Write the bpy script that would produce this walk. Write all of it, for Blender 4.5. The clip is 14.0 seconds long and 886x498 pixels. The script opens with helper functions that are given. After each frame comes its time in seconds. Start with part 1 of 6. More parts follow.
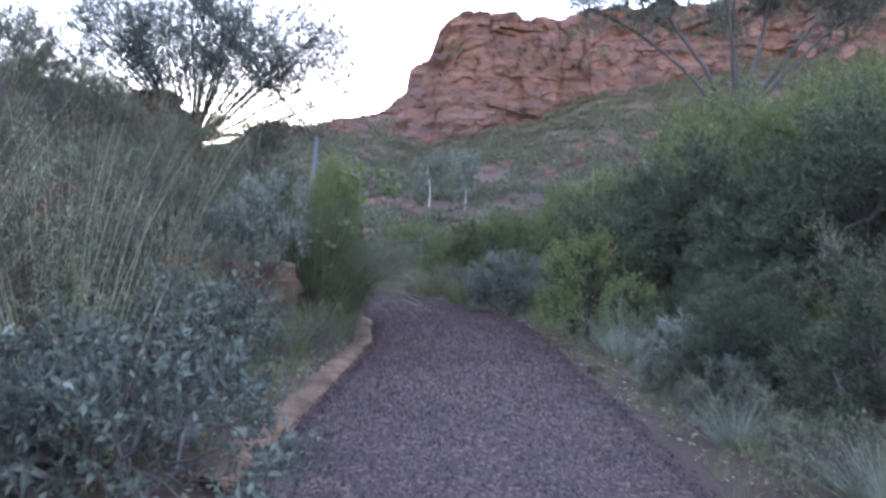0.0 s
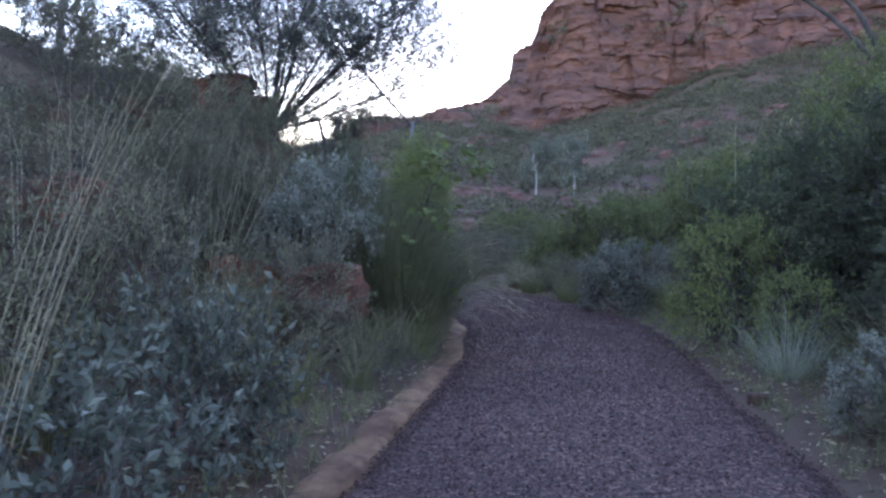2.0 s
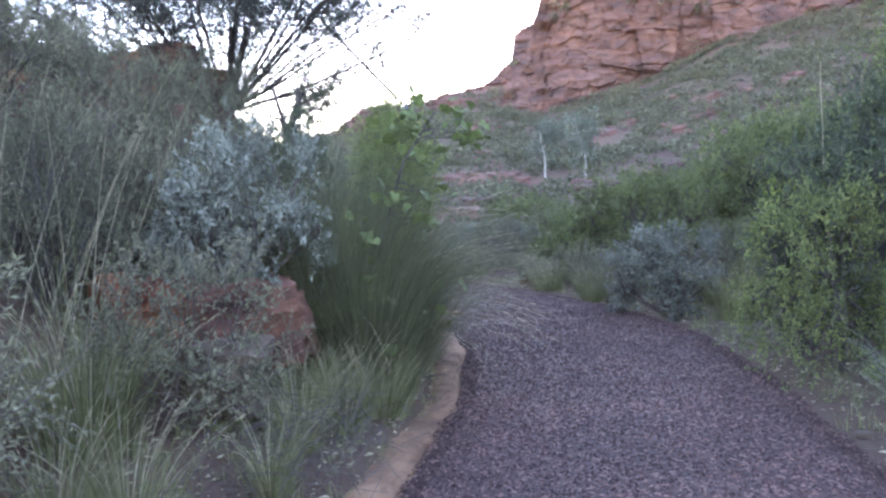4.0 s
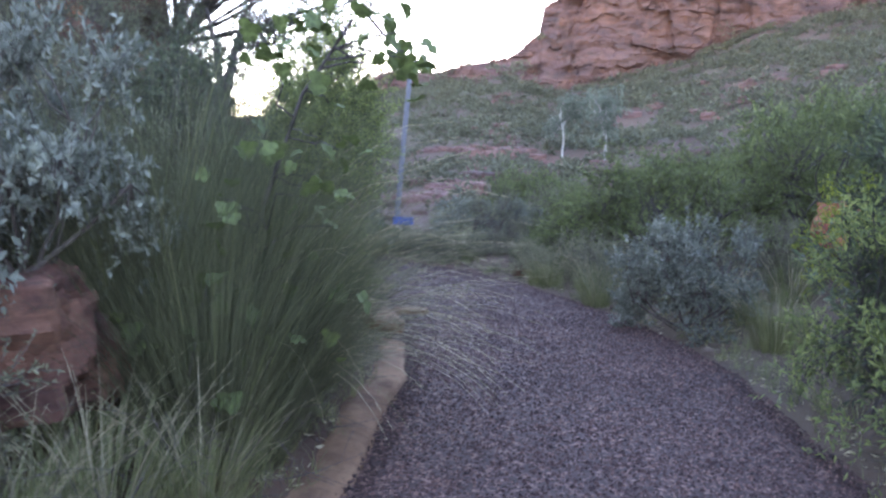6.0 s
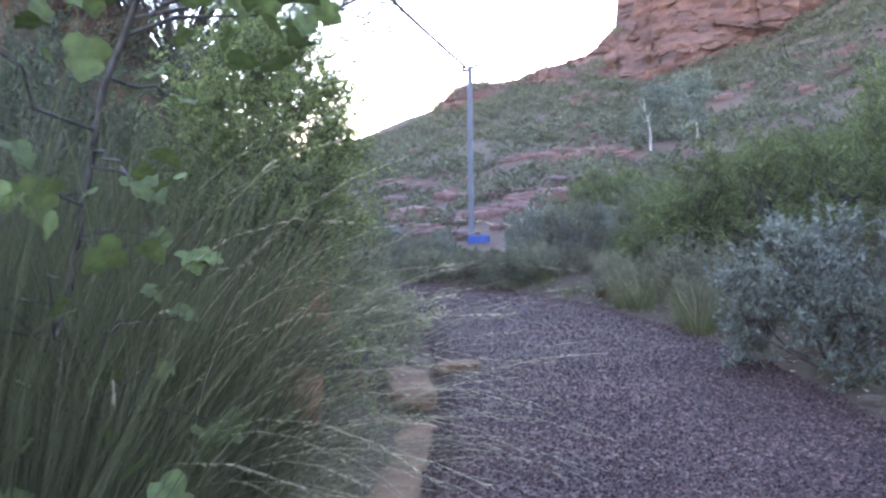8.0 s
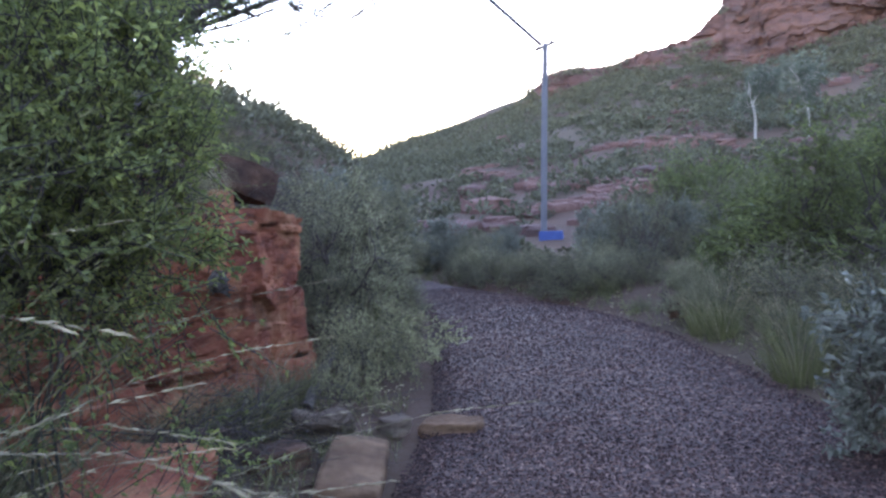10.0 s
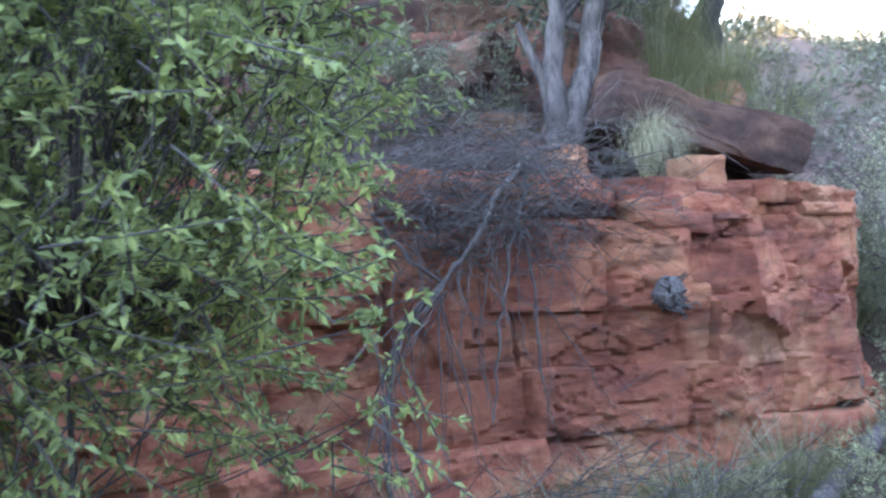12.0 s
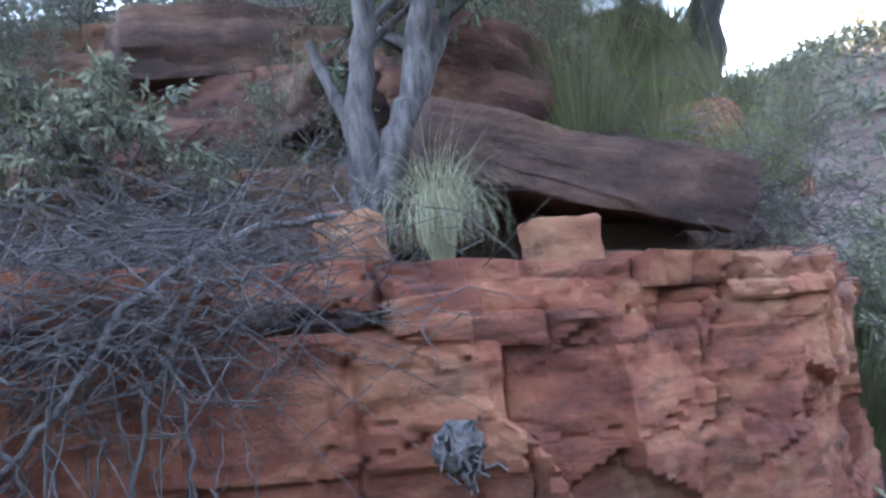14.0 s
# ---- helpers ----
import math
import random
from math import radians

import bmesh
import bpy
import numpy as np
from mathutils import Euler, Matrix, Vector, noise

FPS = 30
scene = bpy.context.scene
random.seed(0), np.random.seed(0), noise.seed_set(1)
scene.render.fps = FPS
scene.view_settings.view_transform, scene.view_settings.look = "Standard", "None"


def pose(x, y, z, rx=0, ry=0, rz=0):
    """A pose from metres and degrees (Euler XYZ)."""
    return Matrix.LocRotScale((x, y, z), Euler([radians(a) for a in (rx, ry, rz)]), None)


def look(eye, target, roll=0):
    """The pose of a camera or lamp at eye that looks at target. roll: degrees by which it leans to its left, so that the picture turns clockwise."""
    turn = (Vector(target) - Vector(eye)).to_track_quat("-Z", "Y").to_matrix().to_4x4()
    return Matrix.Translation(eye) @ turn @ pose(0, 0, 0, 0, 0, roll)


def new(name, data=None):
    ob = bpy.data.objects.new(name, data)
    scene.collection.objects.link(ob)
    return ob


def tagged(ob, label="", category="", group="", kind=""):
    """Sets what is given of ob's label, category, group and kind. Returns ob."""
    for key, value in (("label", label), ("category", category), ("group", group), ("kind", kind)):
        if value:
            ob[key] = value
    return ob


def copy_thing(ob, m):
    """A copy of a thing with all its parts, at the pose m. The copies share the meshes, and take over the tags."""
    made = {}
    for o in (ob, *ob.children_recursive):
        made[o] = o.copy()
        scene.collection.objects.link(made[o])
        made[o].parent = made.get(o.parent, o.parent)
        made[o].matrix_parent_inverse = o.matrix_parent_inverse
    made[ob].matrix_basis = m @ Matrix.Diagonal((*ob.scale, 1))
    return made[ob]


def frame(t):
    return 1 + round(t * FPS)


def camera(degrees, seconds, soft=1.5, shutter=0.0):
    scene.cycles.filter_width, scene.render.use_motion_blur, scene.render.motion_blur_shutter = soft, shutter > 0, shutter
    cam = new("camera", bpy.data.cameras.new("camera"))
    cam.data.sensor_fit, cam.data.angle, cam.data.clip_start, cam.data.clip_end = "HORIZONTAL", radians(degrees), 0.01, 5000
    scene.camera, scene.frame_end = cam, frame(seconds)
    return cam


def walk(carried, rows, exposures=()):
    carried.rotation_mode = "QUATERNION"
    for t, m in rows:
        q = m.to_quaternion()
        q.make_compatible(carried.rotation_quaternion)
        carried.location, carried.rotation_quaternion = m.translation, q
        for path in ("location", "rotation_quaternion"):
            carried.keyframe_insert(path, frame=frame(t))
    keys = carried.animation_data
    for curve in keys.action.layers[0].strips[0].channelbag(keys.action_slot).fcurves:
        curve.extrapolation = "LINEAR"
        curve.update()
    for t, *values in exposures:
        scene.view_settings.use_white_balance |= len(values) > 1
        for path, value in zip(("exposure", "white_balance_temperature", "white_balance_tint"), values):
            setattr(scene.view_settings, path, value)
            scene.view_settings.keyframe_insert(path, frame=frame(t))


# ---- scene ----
cam = camera(57.2, 14.0, soft=2.5, shutter=0.2)
PATH = [
    (0, pose(0.000, 0.000, 1.589, 89.16, -2.74, 2.92)),
    (0.5, pose(-0.038, 0.581, 1.626, 94.85, -0.77, 5.28)),
    (1, pose(-0.109, 1.213, 1.612, 90.92, -0.70, 8.65)),
    (1.5, pose(-0.059, 1.747, 1.621, 92.68, 0.99, 8.87)),
    (2, pose(-0.059, 2.344, 1.597, 88.22, -0.94, 10.58)),
    (2.5, pose(-0.048, 2.961, 1.532, 91.50, 2.05, 12.58)),
    (3, pose(-0.327, 4.059, 1.570, 88.77, 0.91, 10.37)),
    (3.2, pose(-0.352, 4.321, 1.582, 88.64, 0.93, 10.84)),
    (5.3, pose(-0.234, 7.015, 1.592, 85.29, 3.22, 11.78)),
    (5.5, pose(-0.217, 7.261, 1.567, 86.77, 3.31, 12.97)),
    (6, pose(-0.264, 7.964, 1.588, 85.57, -2.44, 12.52)),
    (6.1, pose(-0.320, 8.088, 1.571, 85.47, -3.71, 12.34)),
    (6.2, pose(-0.381, 8.210, 1.622, 87.93, 0.32, 12.28)),
    (6.5, pose(-0.442, 8.546, 1.587, 87.70, 0.68, 11.99)),
    (7, pose(-0.365, 9.165, 1.589, 88.01, 1.60, 13.40)),
    (7.5, pose(-0.262, 9.684, 1.622, 86.58, 2.19, 17.60)),
    (8, pose(-0.250, 10.213, 1.647, 86.55, 3.79, 18.98)),
    (8.2, pose(-0.220, 10.449, 1.622, 87.24, 4.85, 18.94)),
    (10.3, pose(-0.261, 12.786, 1.685, 85.45, 1.98, 29.66)),
    (10.5, pose(-0.350, 12.997, 1.622, 86.44, 2.81, 36.46)),
    (11, pose(-0.471, 13.639, 1.484, 86.44, 5.54, 52.02)),
    (11.5, pose(-0.700, 14.209, 1.544, 88.80, 5.82, 60.66)),
    (12, pose(-0.909, 14.675, 1.585, 88.20, 5.79, 70.80)),
    (12.5, pose(-1.160, 15.123, 1.584, 89.44, 7.11, 74.45)),
    (13, pose(-1.404, 15.582, 1.593, 89.70, 6.98, 76.17)),
    (13.5, pose(-1.639, 16.014, 1.610, 89.47, 7.50, 73.52)),
    (14, pose(-1.814, 16.516, 1.664, 91.76, 7.96, 79.92)),
]

walk(cam, PATH, exposures=[(t, e + 0.2, 6750 if 0 < t < 2.6 else 7250 if t < 11 else 7050, 44 if t < 11 else 38) for t, e in ((0, 4.2), (0.5, 3.4), (1, 3.15), (1.5, 3.5), (2, 3.6), (2.5, 4.2), (3, 4.45), (5.3, 4.75), (6, 4.45), (6.5, 4.55), (8.2, 4.65), (10.3, 4.05), (11, 4.15), (11.5, 4.75), (11.7, 5.1), (12, 5.55), (12.5, 5.75), (13, 5.75), (13.5, 5.7), (14, 5.25))])

# ---- daylight: the sun stands behind the ridge, the gorge lies in open shade ----
SUN_ELEV, SUN_AZ = 4.5, 8.0            # degrees above the horizon, degrees left of +y
world = bpy.data.worlds.new("dusk_sky")
scene.world = world
world.use_nodes = True
wn = world.node_tree.nodes
sky = wn.new("ShaderNodeTexSky")
sky.sky_type = "NISHITA"
sky.sun_disc = False
sky.sun_elevation = radians(SUN_ELEV)
sky.sun_rotation = radians(-SUN_AZ)
sky.air_density, sky.dust_density, sky.ozone_density = 1.0, 0.05, 2.0
wn["Background"].inputs["Strength"].default_value = 0.15
world.node_tree.links.new(sky.outputs["Color"], wn["Background"].inputs["Color"])
lamp = bpy.data.lights.new("sun", "SUN")
lamp.energy, lamp.angle, lamp.color = 2.0, radians(0.5), (1.0, 0.86, 0.7)
sun = new("sun", lamp)
sa, se = radians(SUN_AZ), radians(SUN_ELEV)
sun.matrix_world = look((0, 0, 60), (math.sin(sa) * math.cos(se) * 10, -math.cos(sa) * math.cos(se) * 10, 60 - 10 * math.sin(se)))


# ---- number tools ----
def hash3(i, j, k, seed=0):
    h = (i.astype(np.int64) * 374761393 + j.astype(np.int64) * 668265263 + k.astype(np.int64) * 2147483647 + seed * 974711) & 0xFFFFFFFF
    h = np.asarray(h, np.uint64)
    h = ((h ^ (h >> np.uint64(13))) * np.uint64(1274126177)) & np.uint64(0xFFFFFFFF)
    h = ((h ^ (h >> np.uint64(16))) * np.uint64(2246822519)) & np.uint64(0xFFFFFFFF)
    return ((h ^ (h >> np.uint64(15))) & np.uint64(0xFFFFFF)) / 16777215.0


def vnoise(x, y, z, seed=0):
    x, y, z = np.broadcast_arrays(np.asarray(x, float), np.asarray(y, float), np.asarray(z, float))
    i, j, k = np.floor(x), np.floor(y), np.floor(z)
    u, v, w = x - i, y - j, z - k
    u, v, w = u * u * (3 - 2 * u), v * v * (3 - 2 * v), w * w * (3 - 2 * w)
    total = 0
    for a in (0, 1):
        for b in (0, 1):
            for c in (0, 1):
                total = total + hash3(i + a, j + b, k + c, seed) * np.abs(1 - a - u) * np.abs(1 - b - v) * np.abs(1 - c - w)
    return total * 2 - 1


def fbm(x, y, z, octaves=4, seed=0):
    total, amp = 0, 0.5
    for o in range(octaves):
        f = 2.03 ** o
        total = total + amp * vnoise(np.asarray(x) * f + 17.3 * o, np.asarray(y) * f + 5.1 * o, np.asarray(z) * f, seed + o)
        amp *= 0.5
    return total


def smooth(x, a, b):
    t = np.clip((np.asarray(x, float) - a) / (b - a), 0, 1)
    return t * t * (3 - 2 * t)


def facets(S, Z, cs, cz, seed, tilt=0.9):
    """Flat broken faces: each cell of a random net is a tilted plane of its own."""
    u, v = S / cs, Z / cz
    i, j = np.floor(u), np.floor(v)
    best, val = np.full(S.shape, 9.0), np.zeros(S.shape)
    for di in (-1, 0, 1):
        for dj in (-1, 0, 1):
            a, b = i + di, j + dj
            k = a * 0
            pu, pv = u - a - hash3(a, b, k, seed), v - b - hash3(a, b, k, seed + 1)
            d = pu * pu + pv * pv
            w = hash3(a, b, k, seed + 2) - 0.5 + tilt * ((hash3(a, b, k, seed + 3) - 0.5) * pu + (hash3(a, b, k, seed + 4) - 0.5) * pv)
            val = np.where(d < best, w, val)
            best = np.minimum(best, d)
    return val


# ---- lie of the land ----
LEFT = np.array([(-1.7, -9), (-1.55, 0), (-1.53, 6.4), (-1.57, 9.6), (-1.63, 11.8), (-1.95, 14.2), (-2.45, 16.0), (-3.07, 17.8),
                 (-4.25, 20.3), (-5.6, 22.7), (-7.2, 25.2), (-10.2, 28.8), (-16, 33)], float)
RIGHT = np.array([(1.8, -9), (1.66, 0), (1.62, 6), (1.36, 10), (1.2, 12.6), (1.03, 14.6), (0.66, 16.6), (0.0, 18.2),
                  (-1.1, 20.4), (-2.6, 22.6), (-4.6, 24.3), (-8.2, 26.9), (-14.5, 31)], float)


def left_edge(y):
    return np.interp(y, LEFT[:, 1], LEFT[:, 0])


def right_edge(y):
    return np.interp(y, RIGHT[:, 1], RIGHT[:, 0])


BASE_AZ = (-180, -90, -60, -30, -20, -11, -7.6, -3.9, 0, 4, 8, 12.5, 20, 24, 28, 31, 36, 60, 90, 180)
BASE_Z = (8, 14, 20, 27, 26, 23.5, 22, 18.5, 16.5, 14.2, 16, 14.6, 11, 8.5, 6.5, 4.0, 5, 12, 12, 8)


def H(x, y):
    """Height of the ground."""
    x, y = np.broadcast_arrays(np.asarray(x, float), np.asarray(y, float))
    r, az = np.hypot(x, y - 2), np.degrees(np.arctan2(-x, y - 2))
    far = np.interp(az, BASE_AZ, BASE_Z) * np.clip((r - 29) / 83, 0, 1.15) ** 1.4
    far = far + smooth(r, 34, 55) * 0.7 * fbm(x / 9, y / 9, 0, 3, 3)
    far = far + smooth(r, 121, 128) * np.interp(az, (-60, -4, 4, 8, 20, 40), (9, 9, 7, 0, -3, -3)) - smooth(r, 135, 700) * 20
    mid = np.interp(az, (-180, 25.5, 28.5, 30.5, 33, 35, 37.5, 41, 46, 52, 57, 64, 75, 180), (0, 0, 4.4, 6.4, 7.0, 7.8, 9.2, 9.5, 7.5, 5.5, 6.0, 9, 10, 0)) * smooth(r, 30, 58) * (1 - 0.5 * smooth(r, 75, 110))
    far = np.maximum(far, mid + 0.5 * fbm(x / 7, y / 7, 0, 3, 4) * smooth(r, 30, 50))
    d = x - np.interp(y, (0, 15, 20, 30, 60), (2.6, 2.3, 2.0, 2.6, 8))
    right = np.clip(d, 0, None) * np.interp(y, (-10, 28, 60), (0.3, 0.42, 0.1))
    right = 12 * (1 - np.exp(-right / 12))
    xe = np.interp(y, (-30, 8, 12, 13.2, 18.3, 19.2, 60), (-3.6, -3.4, -3.4, -4.3, -4.3, -5.6, -40))
    e = xe - x
    slope = np.interp(y, (0, 10, 20, 30, 40, 55), (0.45, 0.55, 0.6, 0.5, 0.25, 0.0))
    hill = 13 * (1 - np.exp(-np.clip(e - 0.3, 0, None) * slope / 13))
    ledge = 1.45 * smooth(e, 0.12, 0.4) * smooth(y, 12.6, 13.6) * (1 - smooth(y, 18.2, 18.9))
    knoll = 1.1 * smooth(-x, 5.3, 6.9) * smooth(y, 17.4, 18.9) * (1 - smooth(y, 19.5, 20.6)) * (1 - smooth(-x, 9, 13)) + 1.35 * np.exp(-((x + 7.4) ** 2 + (y - 19.4) ** 2) / 0.8)
    hill = hill * (1 - 0.75 * smooth(-x, 9, 12) * smooth(y, 17.5, 20))
    ledge = ledge - 0.22 * smooth(e, 0.4, 0.9) * (1 - smooth(e, 3.0, 4.0)) * smooth(y, 13.2, 14) * (1 - smooth(y, 17.6, 18.3))
    ledge = ledge - 0.24 * smooth(y, 16.3, 17.3) * smooth(e, 0.12, 0.4) * (1 - smooth(e, 1.2, 1.9)) * (1 - smooth(y, 18.2, 18.9))
    s = left_edge(y) - x
    verge = 0.10 * smooth(s, 0.02, 0.3) + 0.12 * smooth(s, 0.5, 1.6)
    q = x - right_edge(y)
    verge = verge + 0.05 * smooth(q, 0.05, 0.5) + 0.12 * smooth(q, 0.4, 1.5)
    on = smooth(np.maximum(s, q), 0.0, 0.5) * (1 - smooth(r, 30, 60))
    rough = on * (0.05 * fbm(x / 0.7, y / 0.7, 0, 3, 5) + 0.16 * fbm(x / 3.1, y / 3.1, 0, 2, 8) * smooth(np.maximum(s, q), 0.8, 3))
    near = verge + rough - 0.035 * (1 - on)
    return np.maximum(far, right * smooth(q, 0.5, 3)) + hill + ledge + knoll + near


def G(x, y):
    return float(H(x, y))


# ---- mesh tools ----
def mesh_of(name, verts, faces, materials=(), smooth_shade=True, index=None):
    """A mesh from arrays: faces is one array (n, 3 or 4) or a list of such arrays."""
    me = bpy.data.meshes.new(name)
    verts = np.asarray(verts, np.float32)
    blocks = [np.asarray(f, np.int32) for f in (faces if isinstance(faces, list) else [faces]) if len(f)]
    loops = np.concatenate([f.ravel() for f in blocks])
    sizes = np.concatenate([np.full(len(f), f.shape[1], np.int32) for f in blocks])
    me.vertices.add(len(verts))
    me.vertices.foreach_set("co", verts.ravel())
    me.loops.add(len(loops))
    me.loops.foreach_set("vertex_index", loops)
    me.polygons.add(len(sizes))
    me.polygons.foreach_set("loop_start", np.concatenate([[0], np.cumsum(sizes)[:-1]]).astype(np.int32))
    me.polygons.foreach_set("loop_total", sizes)
    if index is not None:
        me.polygons.foreach_set("material_index", np.asarray(index, np.int32))
    me.polygons.foreach_set("use_smooth", np.full(len(sizes), smooth_shade, bool))
    me.update(calc_edges=True)
    for m in materials:
        me.materials.append(m)
    return me


def thing(name, x, y, z, label, category, group="", rz=0.0, scale=1.0):
    ob = new(name)
    ob.empty_display_size = 0.1
    ob.matrix_basis = Matrix.LocRotScale((x, y, z), Euler((0, 0, radians(rz))), (scale,) * 3)
    return tagged(ob, label, category, group)


def part(name, me, parent, label=""):
    ob = new(name, me)
    ob.parent = parent
    return tagged(ob, label)


def unit(v):
    return v / np.maximum(np.linalg.norm(v, axis=-1, keepdims=True), 1e-9)


class Soup:
    """Collects arrays of points and faces into one mesh."""
    def __init__(self):
        self.v, self.f, self.n = [], [], 0

    def add(self, verts, faces):
        self.v.append(verts.reshape(-1, 3))
        self.f.append(faces + self.n)
        self.n += len(self.v[-1])

    def mesh(self, name, mat, smooth_shade=True):
        groups = {}
        for f in self.f:
            groups.setdefault(f.shape[1], []).append(f)
        return mesh_of(name, np.concatenate(self.v), [np.concatenate(g) for g in groups.values()], [mat], smooth_shade)


def leaves(soup, pos, way, length, ratio, rng, fold=0.18, droop=0.15):
    """Folded leaves: base, two flanks and a tip each."""
    n = len(pos)
    length = np.broadcast_to(np.asarray(length, float), (n,))[:, None]
    way = unit(way)
    side = unit(np.cross(way, unit(rng.normal(size=(n, 3)) + (0, 0, 0.7))))
    up = np.cross(side, way)
    w = length * ratio * 0.5
    mid = pos + way * length * 0.45
    v = np.stack([pos, mid + side * w + up * w * fold * 2, pos + way * length - up * length * droop, mid - side * w + up * w * fold * 2], 1)
    b = np.arange(n)[:, None] * 4
    soup.add(v, np.concatenate([b + (0, 1, 2), b + (0, 2, 3)]))


def tubes(soup, p0, p1, r0, r1, sides=4):
    """Tapered sticks between pairs of points."""
    p0, p1 = np.asarray(p0, float).reshape(-1, 3), np.asarray(p1, float).reshape(-1, 3)
    n = len(p0)
    r0, r1 = (np.broadcast_to(np.asarray(r, float), (n,))[:, None, None] for r in (r0, r1))
    d = unit(p1 - p0)
    a = unit(np.cross(d, np.where(np.abs(d[:, 2:]) > 0.9, (1.0, 0, 0), (0, 0, 1.0))))
    b = np.cross(d, a)
    ang = np.arange(sides) * 2 * np.pi / sides
    ring = a[:, None] * np.cos(ang)[None, :, None] + b[:, None] * np.sin(ang)[None, :, None]
    v = np.concatenate([p0[:, None] + ring * r0, p1[:, None] + ring * r1], 1)
    i = np.arange(sides)
    f = np.stack([i, (i + 1) % sides, (i + 1) % sides + sides, i + sides], 1)
    soup.add(v, (np.arange(n)[:, None, None] * (2 * sides) + f[None]).reshape(-1, 4))


def limb(soup, pts, r0, r1, sides=6):
    """A tapered bent limb along points."""
    pts = np.asarray(pts, float)
    rad = np.linspace(r0, r1, len(pts))
    d = unit(np.gradient(pts, axis=0))
    a = unit(np.cross(d, (0.31, 0.87, 0.36)))
    b = np.cross(d, a)
    ang = np.arange(sides) * 2 * np.pi / sides
    v = pts[:, None] + (a[:, None] * np.cos(ang)[None, :, None] + b[:, None] * np.sin(ang)[None, :, None]) * rad[:, None, None]
    i = np.arange(sides)
    f = np.stack([i, (i + 1) % sides, (i + 1) % sides + sides, i + sides], 1)
    soup.add(v, (np.arange(len(pts) - 1)[:, None, None] * sides + f[None]).reshape(-1, 4))
    soup.add(np.concatenate([v[-1], pts[-1:] + d[-1:] * r1 * 0.6]), np.stack([i, (i + 1) % sides, np.full(sides, sides)], 1))


def bent(p0, p1, rng, wobble=0.12, n=5):
    """Points of a crooked line."""
    p0, p1 = np.asarray(p0, float), np.asarray(p1, float)
    t = np.linspace(0, 1, n)[:, None]
    size = np.linalg.norm(p1 - p0)
    off = rng.normal(size=(n, 3)) * wobble * size * np.sin(t * np.pi)
    return p0 + (p1 - p0) * t + off


def blades(soup, base, az, length, lean, arch, width, segs=5, rng=None):
    """Grass blades: ribbons that rise at lean (radians from upright) and bow over by arch."""
    n = len(base)
    t = np.linspace(0, 1, segs + 1)
    ang = lean[:, None] + arch[:, None] * t[None] ** 1.5
    step = (length / segs)[:, None]
    out = np.concatenate([np.zeros((n, 1)), np.cumsum(np.sin(ang[:, :-1]) * step, 1)], 1)
    up = np.concatenate([np.zeros((n, 1)), np.cumsum(np.cos(ang[:, :-1]) * step, 1)], 1)
    ca, sn = np.cos(az)[:, None], np.sin(az)[:, None]
    p = np.stack([base[:, 0:1] + out * ca, base[:, 1:2] + out * sn, base[:, 2:3] + up], -1)
    tw = az + np.pi / 2 + (rng.normal(size=n) * 0.5 if rng is not None else 0)
    side = np.stack([np.cos(tw), np.sin(tw), np.zeros(n)], -1)[:, None]
    w = (np.broadcast_to(np.asarray(width, float), (n,))[:, None] * (1 - t[None] ** 2 * 0.9) * 0.5)[..., None]
    v = np.stack([p - side * w, p + side * w], 2).reshape(n, -1, 3)
    k = np.arange(segs)[:, None] * 2
    f = k + np.array([0, 1, 3, 2])
    soup.add(v, (np.arange(n)[:, None, None] * (2 * segs + 2) + f[None]).reshape(-1, 4))
    return p

# ---- materials ----
def material(name):
    m = bpy.data.materials.new(name)
    m.use_nodes = True
    return m, m.node_tree.nodes, m.node_tree.links


def ramp_node(nodes, stops):
    r = nodes.new("ShaderNodeValToRGB")
    for i, (p, c) in enumerate(stops):
        e = r.color_ramp.elements[i] if i < 2 else r.color_ramp.elements.new(p)
        e.position, e.color = p, (*c, 1)
    return r


def noise_node(nodes, links, scale, detail=4, rough=0.55, stretch=None, kind="Object"):
    tc = nodes.new("ShaderNodeTexCoord")
    n = nodes.new("ShaderNodeTexNoise")
    n.inputs["Scale"].default_value, n.inputs["Detail"].default_value, n.inputs["Roughness"].default_value = scale, detail, rough
    if stretch:
        mp = nodes.new("ShaderNodeMapping")
        mp.inputs["Scale"].default_value = stretch
        links.new(tc.outputs[kind], mp.inputs["Vector"])
        links.new(mp.outputs["Vector"], n.inputs["Vector"])
    else:
        links.new(tc.outputs[kind], n.inputs["Vector"])
    return n


def mix_node(nodes, links, a, b, fac, mode="MIX"):
    m = nodes.new("ShaderNodeMix")
    m.data_type, m.blend_type = "RGBA", mode
    for sock, val in ((m.inputs[6], a), (m.inputs[7], b), (m.inputs[0], fac)):
        if isinstance(val, (int, float)):
            sock.default_value = val
        elif isinstance(val, tuple):
            sock.default_value = (*val, 1)
        else:
            links.new(val, sock)
    return m.outputs[2]


def bump_node(nodes, links, height, strength, distance):
    b = nodes.new("ShaderNodeBump")
    b.inputs["Strength"].default_value, b.inputs["Distance"].default_value = strength, distance
    links.new(height, b.inputs["Height"])
    return b.outputs["Normal"]


